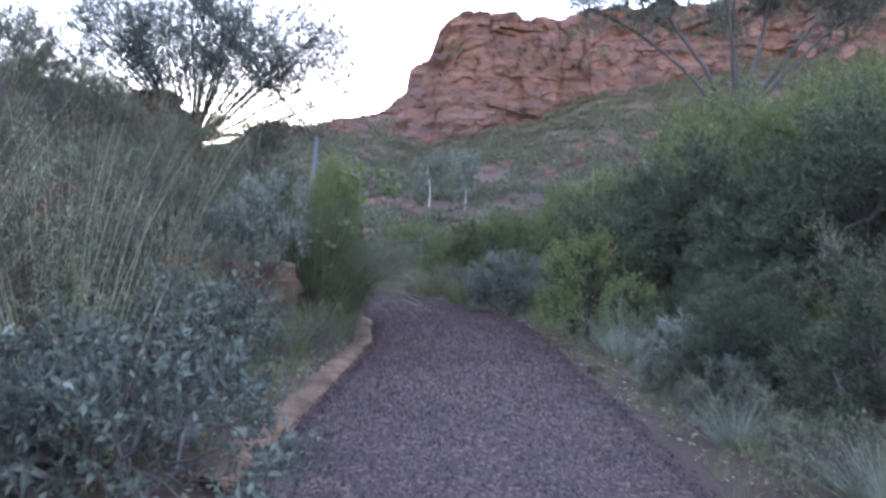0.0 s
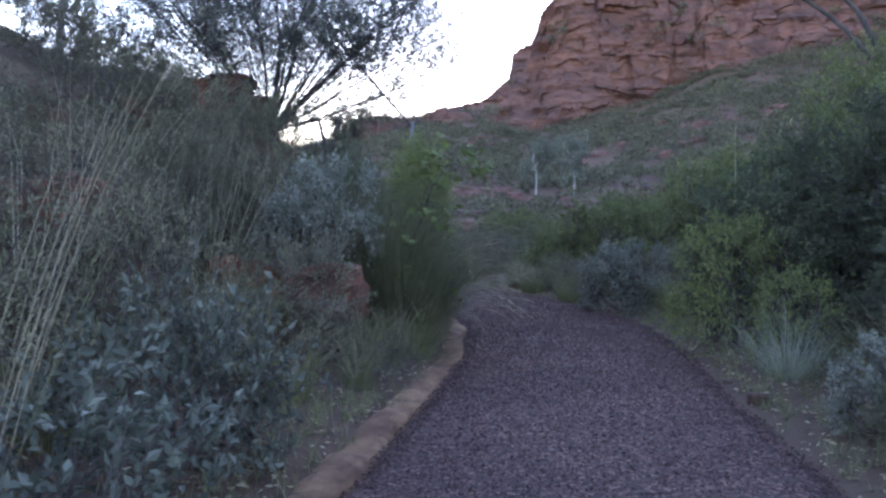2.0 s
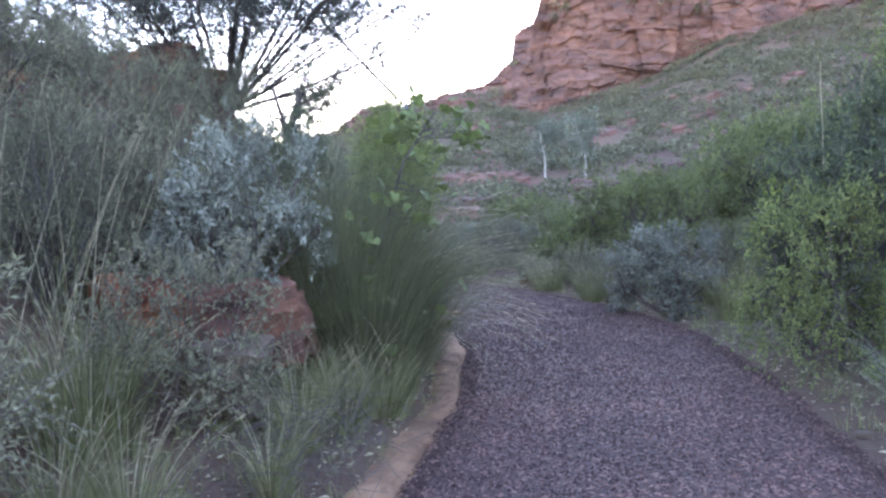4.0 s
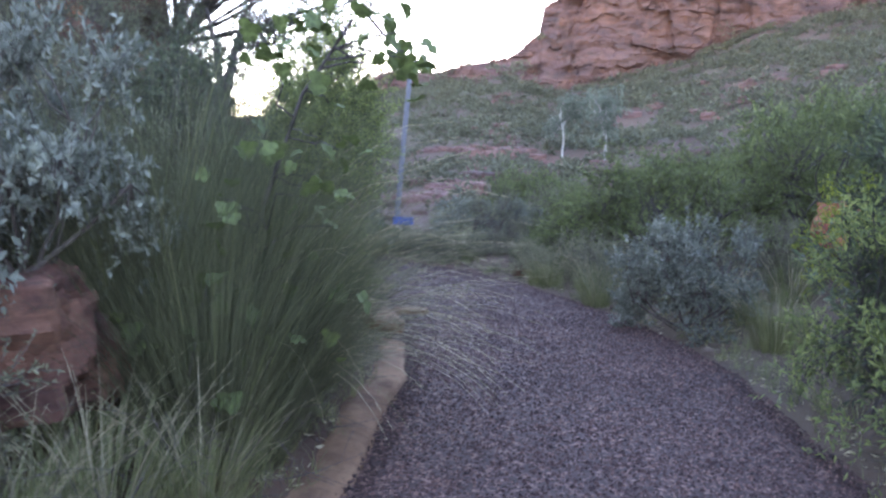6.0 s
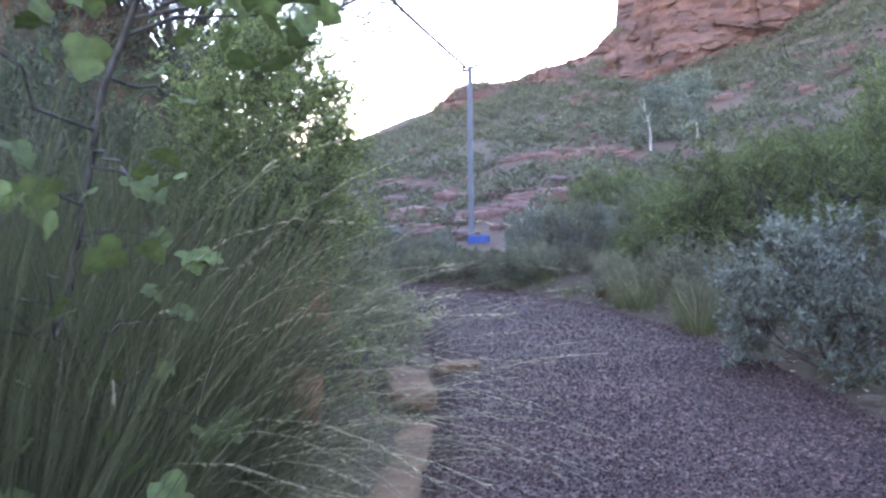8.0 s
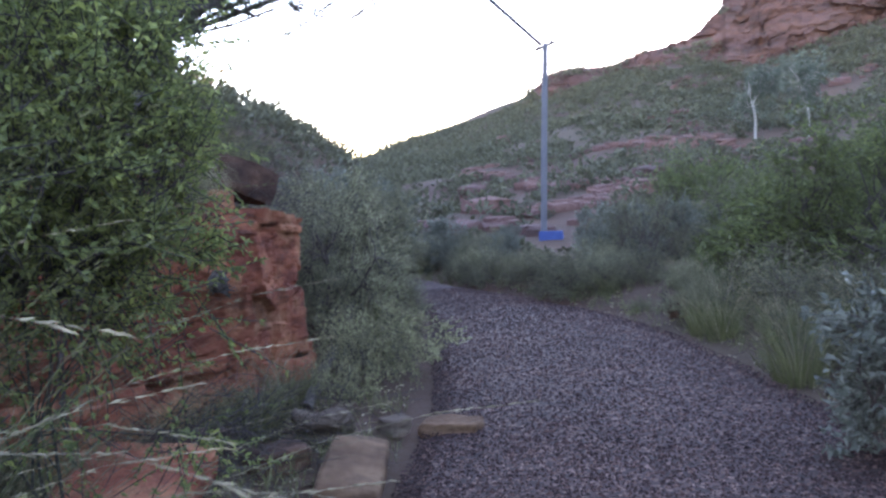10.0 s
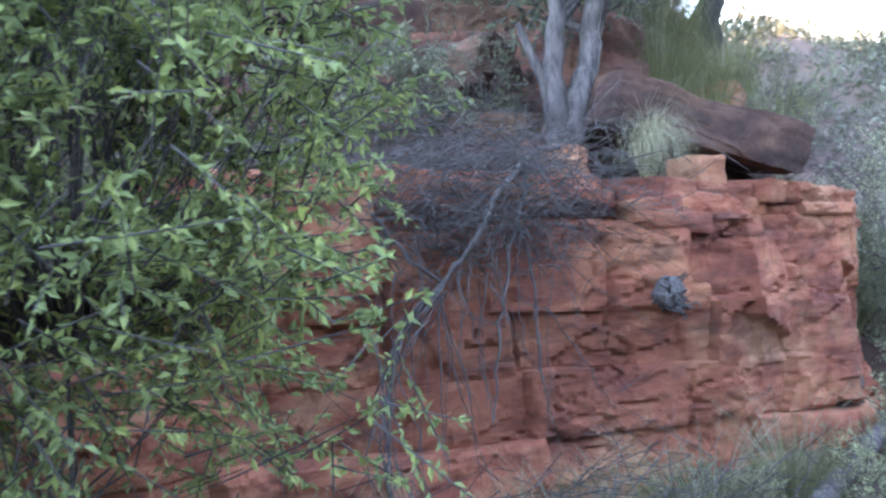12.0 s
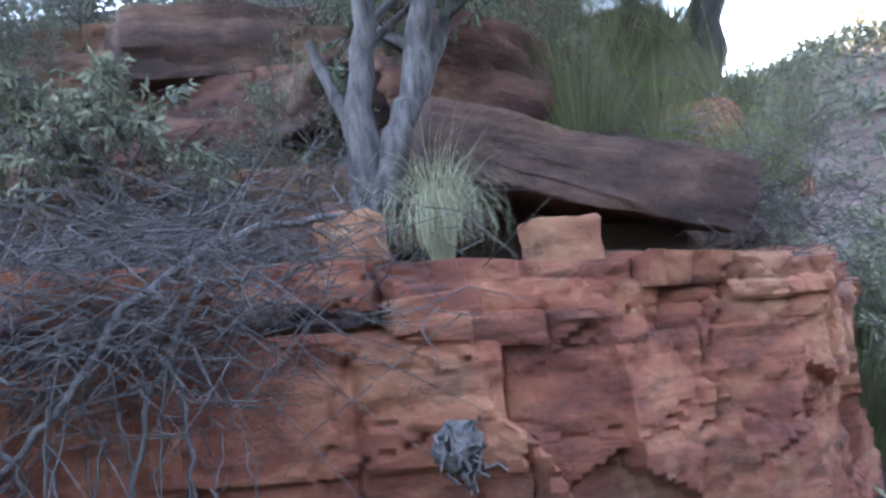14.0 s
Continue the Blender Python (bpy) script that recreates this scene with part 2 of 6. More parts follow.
def leaf_material(name, dark, mid, light, shine=0.55, through_light=0.3, clumps=0.3):
    m, n, l = material(name)
    geo = n.new("ShaderNodeNewGeometry")
    r = ramp_node(n, ((0.0, dark), (1.0, light), (0.55, mid)))
    l.new(geo.outputs["Random Per Island"], r.inputs["Fac"])
    no = noise_node(n, l, 1.7, 2)
    col = mix_node(n, l, r.outputs["Color"], mid, no.outputs["Fac"], "MIX")
    info = n.new("ShaderNodeObjectInfo")
    hs = n.new("ShaderNodeHueSaturation")
    mr = n.new("ShaderNodeMapRange")
    mr.inputs[3].default_value, mr.inputs[4].default_value = 0.82, 1.18
    l.new(info.outputs["Random"], mr.inputs[0])
    clump = noise_node(n, l, 2.6, 3, 0.6)
    mc = n.new("ShaderNodeMapRange")
    mc.inputs[1].default_value, mc.inputs[2].default_value = 0.34, 0.66
    mc.inputs[3].default_value, mc.inputs[4].default_value = 1 - clumps, 1 + clumps
    l.new(clump.outputs["Fac"], mc.inputs[0])
    mm = n.new("ShaderNodeMath")
    mm.operation = "MULTIPLY"
    l.new(mr.outputs[0], mm.inputs[0])
    l.new(mc.outputs[0], mm.inputs[1])
    l.new(mm.outputs[0], hs.inputs["Value"])
    l.new(col, hs.inputs["Color"])
    b = n["Principled BSDF"]
    l.new(hs.outputs["Color"], b.inputs["Base Color"])
    b.inputs["Roughness"].default_value = shine
    b.inputs["Specular IOR Level"].default_value = 0.35
    t = n.new("ShaderNodeBsdfTranslucent")
    l.new(hs.outputs["Color"], t.inputs["Color"])
    mx = n.new("ShaderNodeMixShader")
    mx.inputs[0].default_value = through_light
    l.new(b.outputs[0], mx.inputs[1])
    l.new(t.outputs[0], mx.inputs[2])
    l.new(mx.outputs[0], n["Material Output"].inputs["Surface"])
    return m


def bark_material(name, dark, light, scale=18, rough=0.85):
    m, n, l = material(name)
    a = noise_node(n, l, scale, 5, 0.6, (1, 1, 0.25))
    c = noise_node(n, l, scale * 0.2, 3)
    r = ramp_node(n, ((0.3, dark), (0.7, light)))
    l.new(a.outputs["Fac"], r.inputs["Fac"])
    r2 = ramp_node(n, ((0.35, (0.6, 0.6, 0.6)), (0.65, (1, 1, 1))))
    l.new(c.outputs["Fac"], r2.inputs["Fac"])
    b = n["Principled BSDF"]
    l.new(mix_node(n, l, r.outputs["Color"], r2.outputs["Color"], 1.0, "MULTIPLY"), b.inputs["Base Color"])
    b.inputs["Roughness"].default_value = rough
    l.new(bump_node(n, l, a.outputs["Fac"], 0.9, 0.02), b.inputs["Normal"])
    return m


def rock_material(name, scale=1.0, tones=((0.195, 0.058, 0.040), (0.39, 0.119, 0.067), (0.53, 0.21, 0.11)), stain=(0.105, 0.05, 0.041), bump=0.045, pale=(0.55, 0.285, 0.155), kind="Object", stretch=(0.8, 0.8, 1.7)):
    """Bedded sandstone: colour in layers, ochre patches, dark varnish, grain and pits."""
    m, n, l = material(name)
    beds = noise_node(n, l, 2.2 * scale, 6, 0.62, stretch, kind)
    r = ramp_node(n, ((0.34, tones[0]), (0.66, tones[2]), (0.49, tones[1])))
    l.new(beds.outputs["Fac"], r.inputs["Fac"])
    patch = noise_node(n, l, 2.1 * scale, 5, 0.6, None, kind)
    rp = ramp_node(n, ((0.54, (0, 0, 0)), (0.66, (0.55, 0.55, 0.55))))
    l.new(patch.outputs["Fac"], rp.inputs["Fac"])
    col = mix_node(n, l, r.outputs["Color"], pale, rp.outputs["Color"])
    st = noise_node(n, l, 5.5 * scale, 10, 0.78, (0.55, 0.55, 1.9), kind)
    rs = ramp_node(n, ((0.5, (0, 0, 0)), (0.64, (0.7, 0.7, 0.7))))
    l.new(st.outputs["Fac"], rs.inputs["Fac"])
    col = mix_node(n, l, col, stain, rs.outputs["Color"])
    streak = noise_node(n, l, 4.0 * scale, 8, 0.72, (0.45, 0.45, 5.0), kind)
    rk = ramp_node(n, ((0.54, (0, 0, 0)), (0.68, (0.5, 0.5, 0.5))))
    l.new(streak.outputs["Fac"], rk.inputs["Fac"])
    col = mix_node(n, l, col, tuple(0.55 * c for c in tones[0]), rk.outputs["Color"])
    info = n.new("ShaderNodeObjectInfo")
    mr = n.new("ShaderNodeMapRange")
    mr.inputs[3].default_value, mr.inputs[4].default_value = 0.8, 1.15
    l.new(info.outputs["Random"], mr.inputs[0])
    hs = n.new("ShaderNodeHueSaturation")
    l.new(mr.outputs[0], hs.inputs["Value"])
    l.new(col, hs.inputs["Color"])
    b = n["Principled BSDF"]
    l.new(hs.outputs["Color"], b.inputs["Base Color"])
    b.inputs["Roughness"].default_value = 0.88
    b.inputs["Specular IOR Level"].default_value = 0.25
    fine = noise_node(n, l, 13 * scale, 9, 0.75, (1, 1, 1.6), kind)
    add = n.new("ShaderNodeMath")
    add.operation = "ADD"
    l.new(fine.outputs["Fac"], add.inputs[0])
    l.new(beds.outputs["Fac"], add.inputs[1])
    l.new(bump_node(n, l, add.outputs[0], 0.9, bump), b.inputs["Normal"])
    return m


def ground_material():
    m, n, l = material("red_soil_and_litter")
    big = noise_node(n, l, 0.35, 4)
    r = ramp_node(n, ((0.3, (0.062, 0.036, 0.028)), (0.7, (0.135, 0.068, 0.047)), (0.5, (0.092, 0.05, 0.037))))
    l.new(big.outputs["Fac"], r.inputs["Fac"])
    lit = noise_node(n, l, 21, 6, 0.7)
    rl = ramp_node(n, ((0.46, (0, 0, 0)), (0.62, (0.7, 0.7, 0.7))))
    l.new(lit.outputs["Fac"], rl.inputs["Fac"])
    col = mix_node(n, l, r.outputs["Color"], (0.10, 0.07, 0.058), rl.outputs["Color"])
    sp = noise_node(n, l, 90, 3, 0.6)
    rs = ramp_node(n, ((0.6, (0, 0, 0)), (0.7, (0.6, 0.6, 0.6))))
    l.new(sp.outputs["Fac"], rs.inputs["Fac"])
    col = mix_node(n, l, col, (0.05, 0.04, 0.035), rs.outputs["Color"])
    gr = noise_node(n, l, 0.09, 5, 0.6)
    rg = ramp_node(n, ((0.42, (0, 0, 0)), (0.6, (0.55, 0.55, 0.55))))
    l.new(gr.outputs["Fac"], rg.inputs["Fac"])
    col = mix_node(n, l, col, (0.115, 0.10, 0.068), rg.outputs["Color"])
    b = n["Principled BSDF"]
    l.new(col, b.inputs["Base Color"])
    b.inputs["Roughness"].default_value = 0.95
    b.inputs["Specular IOR Level"].default_value = 0.15
    l.new(bump_node(n, l, lit.outputs["Fac"], 0.8, 0.03), b.inputs["Normal"])
    return m


def gravel_material(name, pebble=False):
    m, n, l = material(name)
    b = n["Principled BSDF"]
    if pebble:
        geo = n.new("ShaderNodeNewGeometry")
        fac = geo.outputs["Random Per Island"]
    else:
        tc = n.new("ShaderNodeTexCoord")
        vo = n.new("ShaderNodeTexVoronoi")
        vo.inputs["Scale"].default_value = 42
        l.new(tc.outputs["Object"], vo.inputs["Vector"])
        sep = n.new("ShaderNodeSeparateColor")
        l.new(vo.outputs["Color"], sep.inputs[0])
        fac = sep.outputs[0]
    r = ramp_node(n, ((0.0, (0.018, 0.0095, 0.0088)), (1.0, (0.205, 0.125, 0.105)), (0.45, (0.047, 0.0245, 0.0225)), (0.8, (0.086, 0.046, 0.040))))
    l.new(fac, r.inputs["Fac"])
    big = noise_node(n, l, 0.8, 4)
    rb = ramp_node(n, ((0.3, (0.62, 0.57, 0.57)), (0.7, (1.0, 0.92, 0.88))))
    l.new(big.outputs["Fac"], rb.inputs["Fac"])
    l.new(mix_node(n, l, r.outputs["Color"], rb.outputs["Color"], 1.0, "MULTIPLY"), b.inputs["Base Color"])
    b.inputs["Roughness"].default_value = 0.8
    b.inputs["Specular IOR Level"].default_value = 0.3
    return m


def plain_material(name, color, rough=0.6, metal=0.0, spread=0.12, scale=8):
    m, n, l = material(name)
    a = noise_node(n, l, scale, 4)
    lo, hi = tuple(c * (1 - spread) for c in color), tuple(min(1, c * (1 + spread)) for c in color)
    r = ramp_node(n, ((0.3, lo), (0.7, hi)))
    l.new(a.outputs["Fac"], r.inputs["Fac"])
    b = n["Principled BSDF"]
    l.new(r.outputs["Color"], b.inputs["Base Color"])
    b.inputs["Roughness"].default_value, b.inputs["Metallic"].default_value = rough, metal
    return m


GROUND = ground_material()
GRAVEL = gravel_material("packed_gravel")
PEBBLE = gravel_material("loose_gravel", True)
ROCK = rock_material("red_sandstone", kind="Object")
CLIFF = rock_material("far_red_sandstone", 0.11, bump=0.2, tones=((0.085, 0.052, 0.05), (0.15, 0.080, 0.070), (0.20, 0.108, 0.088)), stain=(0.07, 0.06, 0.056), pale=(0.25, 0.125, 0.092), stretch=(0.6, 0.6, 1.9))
DARKROCK = rock_material("weathered_sandstone", tones=((0.045, 0.027, 0.023), (0.10, 0.053, 0.040), (0.19, 0.10, 0.068)), stain=(0.05, 0.032, 0.028), pale=(0.25, 0.14, 0.09), stretch=(1.0, 1.0, 1.6))
VARNISH = rock_material("varnished_sandstone", tones=((0.075, 0.04, 0.036), (0.16, 0.07, 0.052), (0.30, 0.13, 0.085)), stain=(0.06, 0.04, 0.037), pale=(0.38, 0.19, 0.115), stretch=(0.7, 0.7, 2.6))
OCHRE = rock_material("ochre_ledge_stone", tones=((0.10, 0.052, 0.034), (0.21, 0.105, 0.062), (0.32, 0.17, 0.10)), stain=(0.075, 0.044, 0.035), pale=(0.40, 0.235, 0.14), stretch=(0.7, 0.7, 2.4))
PALEROCK = rock_material("pale_stone", tones=((0.09, 0.066, 0.052), (0.155, 0.112, 0.086), (0.22, 0.16, 0.12)), stain=(0.06, 0.045, 0.037), pale=(0.26, 0.19, 0.14))
SAND_EDGE = rock_material("sandy_edging", tones=((0.11, 0.058, 0.037), (0.215, 0.118, 0.07), (0.31, 0.18, 0.108)), stain=(0.085, 0.046, 0.033), pale=(0.36, 0.215, 0.13))
ORANGE = rock_material("orange_sandstone", tones=((0.24, 0.09, 0.05), (0.42, 0.165, 0.085), (0.50, 0.235, 0.13)), stain=(0.16, 0.075, 0.05), pale=(0.54, 0.31, 0.18))
LEAF_GREY = leaf_material("grey_green_leaves", (0.08, 0.092, 0.07), (0.165, 0.182, 0.145), (0.33, 0.35, 0.29))
LEAF_GREY3 = leaf_material("blue_green_herb_leaves", (0.028, 0.037, 0.027), (0.085, 0.102, 0.076), (0.28, 0.302, 0.25), 0.65, clumps=0.45)
LEAF_GREY2 = leaf_material("dusty_olive_leaves", (0.085, 0.086, 0.054), (0.175, 0.174, 0.106), (0.32, 0.305, 0.19))
LEAF_GREEN = leaf_material("fresh_green_leaves", (0.085, 0.115, 0.042), (0.18, 0.225, 0.085), (0.38, 0.41, 0.11), 0.6, 0.45, clumps=0.2)
LEAF_DARK = leaf_material("dark_green_leaves", (0.038, 0.052, 0.032), (0.068, 0.086, 0.048), (0.12, 0.14, 0.07))
LEAF_WATTLE = leaf_material("wattle_green_leaves", (0.06, 0.08, 0.034), (0.12, 0.15, 0.058), (0.26, 0.29, 0.09))
LEAF_THICKET = leaf_material("blue_dark_thicket_leaves", (0.028, 0.042, 0.03), (0.062, 0.084, 0.048), (0.16, 0.185, 0.075), clumps=0.45)
LEAF_BANK = leaf_material("dull_bank_leaves", (0.065, 0.068, 0.042), (0.13, 0.135, 0.08), (0.24, 0.24, 0.14), clumps=0.4)
LEAF_YELLOW = leaf_material("yellow_green_leaves", (0.10, 0.14, 0.02), (0.20, 0.24, 0.03), (0.38, 0.40, 0.05))
LEAF_GUM = leaf_material("gum_leaves", (0.075, 0.095, 0.072), (0.13, 0.16, 0.12), (0.22, 0.25, 0.19), 0.55, 0.45)
LEAF_BROAD = leaf_material("broad_lobed_leaves", (0.045, 0.065, 0.022), (0.08, 0.11, 0.035), (0.17, 0.19, 0.05), 0.7, 0.25)
LEAF_SAGE = leaf_material("soft_sage_leaves", (0.14, 0.145, 0.085), (0.255, 0.26, 0.155), (0.42, 0.41, 0.265))
LEAF_SOFT = leaf_material("pale_cream_green_leaves", (0.18, 0.185, 0.09), (0.32, 0.32, 0.17), (0.5, 0.49, 0.29))
SCRUB = leaf_material("far_scrub", (0.068, 0.07, 0.044), (0.12, 0.122, 0.076), (0.195, 0.192, 0.12))
STRAW = leaf_material("dry_straw", (0.20, 0.16, 0.10), (0.36, 0.305, 0.20), (0.54, 0.47, 0.335), 0.6, 0.2)
STRAW_GREEN = leaf_material("half_dry_grass", (0.065, 0.08, 0.03), (0.15, 0.16, 0.068), (0.31, 0.285, 0.15), 0.6, 0.25)
GRASS_DARK = leaf_material("dark_grass", (0.042, 0.05, 0.028), (0.092, 0.1, 0.054), (0.21, 0.205, 0.115), 0.6, 0.25)
GRASS_GREY = leaf_material("pale_grey_grass", (0.12, 0.145, 0.105), (0.22, 0.25, 0.18), (0.38, 0.40, 0.31), 0.6, 0.25)
BARK_GREY = bark_material("grey_bark", (0.05, 0.042, 0.038), (0.22, 0.19, 0.17), 40)
BARK_RUG = bark_material("rugged_grey_bark", (0.014, 0.011, 0.01), (0.15, 0.125, 0.112), 26, 0.9)
PALE_STRAW = leaf_material("pale_hanging_grass", (0.13, 0.125, 0.065), (0.29, 0.27, 0.16), (0.5, 0.45, 0.31), 0.6, 0.25)
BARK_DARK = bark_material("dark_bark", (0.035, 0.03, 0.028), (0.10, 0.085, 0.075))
BARK_WHITE = bark_material("white_gum_bark", (0.3, 0.28, 0.25), (0.6, 0.57, 0.52), 6)
TWIG = bark_material("dry_twigs", (0.05, 0.038, 0.032), (0.165, 0.132, 0.112), 30)
ROOT = bark_material("bleached_roots", (0.05, 0.039, 0.034), (0.20, 0.165, 0.145), 40)
POLE_STEEL = plain_material("grey_pole_paint", (0.13, 0.135, 0.155), 0.7, 0.0)
BLUE = plain_material("blue_sign_paint", (0.035, 0.085, 0.26), 0.55)
WIRE = plain_material("weathered_wire", (0.05, 0.05, 0.055), 0.6)

# ---- ground, path, cliffs ----
def grid_mesh(name, X, Y, Z, mats):
    ny, nx = X.shape
    i = np.arange(ny * nx).reshape(ny, nx)
    f = np.stack([i[:-1, :-1], i[:-1, 1:], i[1:, 1:], i[1:, :-1]], -1).reshape(-1, 4)
    return mesh_of(name, np.stack([X, Y, Z], -1).reshape(-1, 3), f, mats)


def build_ground():
    xs = np.concatenate([[-1500, -700, -350, -220], np.linspace(-150, -34, 50), np.linspace(-32, -9.5, 46), np.linspace(-9, 6, 110), np.linspace(6.4, 32, 52), np.linspace(34, 150, 50), [220, 350, 700, 1500]])
    ys = np.concatenate([[-1500, -700, -300, -150, -80, -45], np.linspace(-28, -6, 20), np.linspace(-5, 27, 190), np.linspace(27.6, 60, 50), np.linspace(62, 140, 60), [155, 180, 230, 350, 700, 1500]])
    X, Y = np.meshgrid(xs, ys)
    ob = new("ground", grid_mesh("ground", X, Y, H(X, Y), [GROUND]))
    tagged(ob, "red-brown sandy ground with leaf litter rising into hillsides", "ground", kind="structure")


def edge_points(E, n):
    t = np.linspace(0, len(E) - 1, n)
    k = np.arange(len(E))
    raw = np.stack([np.interp(t, k, E[:, 0]), np.interp(t, k, E[:, 1])], -1)
    w = 15
    pad = np.concatenate([np.repeat(raw[:1], w, 0), raw, np.repeat(raw[-1:], w, 0)])
    ker = np.hanning(2 * w + 3)[1:-1]
    ker /= ker.sum()
    return np.stack([np.convolve(pad[:, a], ker, "valid") for a in (0, 1)], -1)[:n]


def build_path():
    n, m = 360, 15
    A, B = edge_points(LEFT, n), edge_points(RIGHT, n)
    rag = 0.05
    A = A + rag * fbm(A[:, 1:] * 1.6, np.array([[0.0, 9.0]]), 0, 3, 21)
    B = B + rag * 1.6 * fbm(B[:, 1:] * 1.6, np.array([[3.0, 5.0]]), 0, 3, 22)
    u = np.linspace(0, 1, m)[None, :, None]
    P = A[:, None] * (1 - u) + B[:, None] * u
    Z = 0.035 * (1 - (2 * u[..., 0] - 1) ** 2) + 0.012 * fbm(P[..., 0] * 1.3, P[..., 1] * 1.3, 0, 3, 30) + 0.004
    far = np.hypot(P[..., 0], P[..., 1] - 2)
    Z = Z + np.where(far > 24, H(P[..., 0], P[..., 1]) * smooth(far, 24, 28) + 0.03 * smooth(far, 24, 26), 0)
    Z[:, 0] -= 0.05
    Z[:, -1] -= 0.05
    ob = new("path", grid_mesh("path", P[..., 0], P[..., 1], Z, [GRAVEL]))
    tagged(ob, "walking path of packed mauve-brown gravel", "path", kind="structure")
    # loose stones on it
    rng = np.random.default_rng(4)
    soup = Soup()
    N = 120000
    ii = np.clip(rng.beta(1.1, 1.25, N) * 0.80 + 0.12, 0, 0.98) * (n - 1)
    uu = rng.uniform(0.01, 0.99, N)
    a = ii.astype(int)
    fr = (ii - a)[:, None]
    p = (A[a] * (1 - fr) + A[a + 1] * fr) * (1 - uu[:, None]) + (B[a] * (1 - fr) + B[a + 1] * fr) * uu[:, None]
    z = 0.035 * (1 - (2 * uu - 1) ** 2) + 0.012 * fbm(p[:, 0] * 1.3, p[:, 1] * 1.3, 0, 3, 30) + 0.004
    keep = np.hypot(p[:, 0], p[:, 1] - 2) < 24
    p, z = p[keep], z[keep]
    k = len(p)
    s = rng.uniform(0.006, 0.0155, k) * np.where(rng.random(k) < 0.06, 1.6, 1)
    base = np.array([(1, 0, 0), (0, 1, 0), (-1, 0, 0), (0, -1, 0), (0, 0, 1.0)])
    rot = rng.uniform(0, 6.28, k)
    v = base[None] * (s[:, None] * rng.uniform(0.6, 1.3, (k, 5)))[..., None]
    v[..., 2] *= 0.75
    c, sn = np.cos(rot)[:, None], np.sin(rot)[:, None]
    v = np.stack([v[..., 0] * c - v[..., 1] * sn + p[:, :1], v[..., 0] * sn + v[..., 1] * c + p[:, 1:], v[..., 2] + z[:, None] - 0.001], -1)
    f = np.array([(0, 1, 4), (1, 2, 4), (2, 3, 4), (3, 0, 4)])
    soup.add(v, (np.arange(k)[:, None, None] * 5 + f[None]).reshape(-1, 3))
    ob = new("loose_gravel", soup.mesh("loose_gravel", PEBBLE, False))
    tagged(ob, "loose angular mauve and brown gravel stones on the path", "gravel", kind="stuff")


RIDGE = np.array([(-72, 92, 6), (-54.7, 102.8, 5.5), (-49.3, 105.9, 7.9), (-42.9, 109, 9.5), (-36.9, 111.5, 11.7), (-35.6, 112, 13.8), (-32.8, 113.5, 16.3), (-25.3, 116, 17.0),
                  (-16.5, 117.6, 19.5), (-12.4, 118, 22.2), (-12.1, 118, 25.8), (-9.4, 118.4, 27.1), (-8.1, 118.5, 30.9), (-4.7, 118.7, 33.6), (3.3, 118.7, 34.0),
                  (4.3, 118.7, 32.6), (8, 118.5, 34.3), (15.7, 117.7, 34.6), (23.1, 116.5, 36.3), (30, 114.8, 36.5), (40.8, 111.4, 37), (58, 103, 38), (85, 85, 38), (105, 55, 34)])


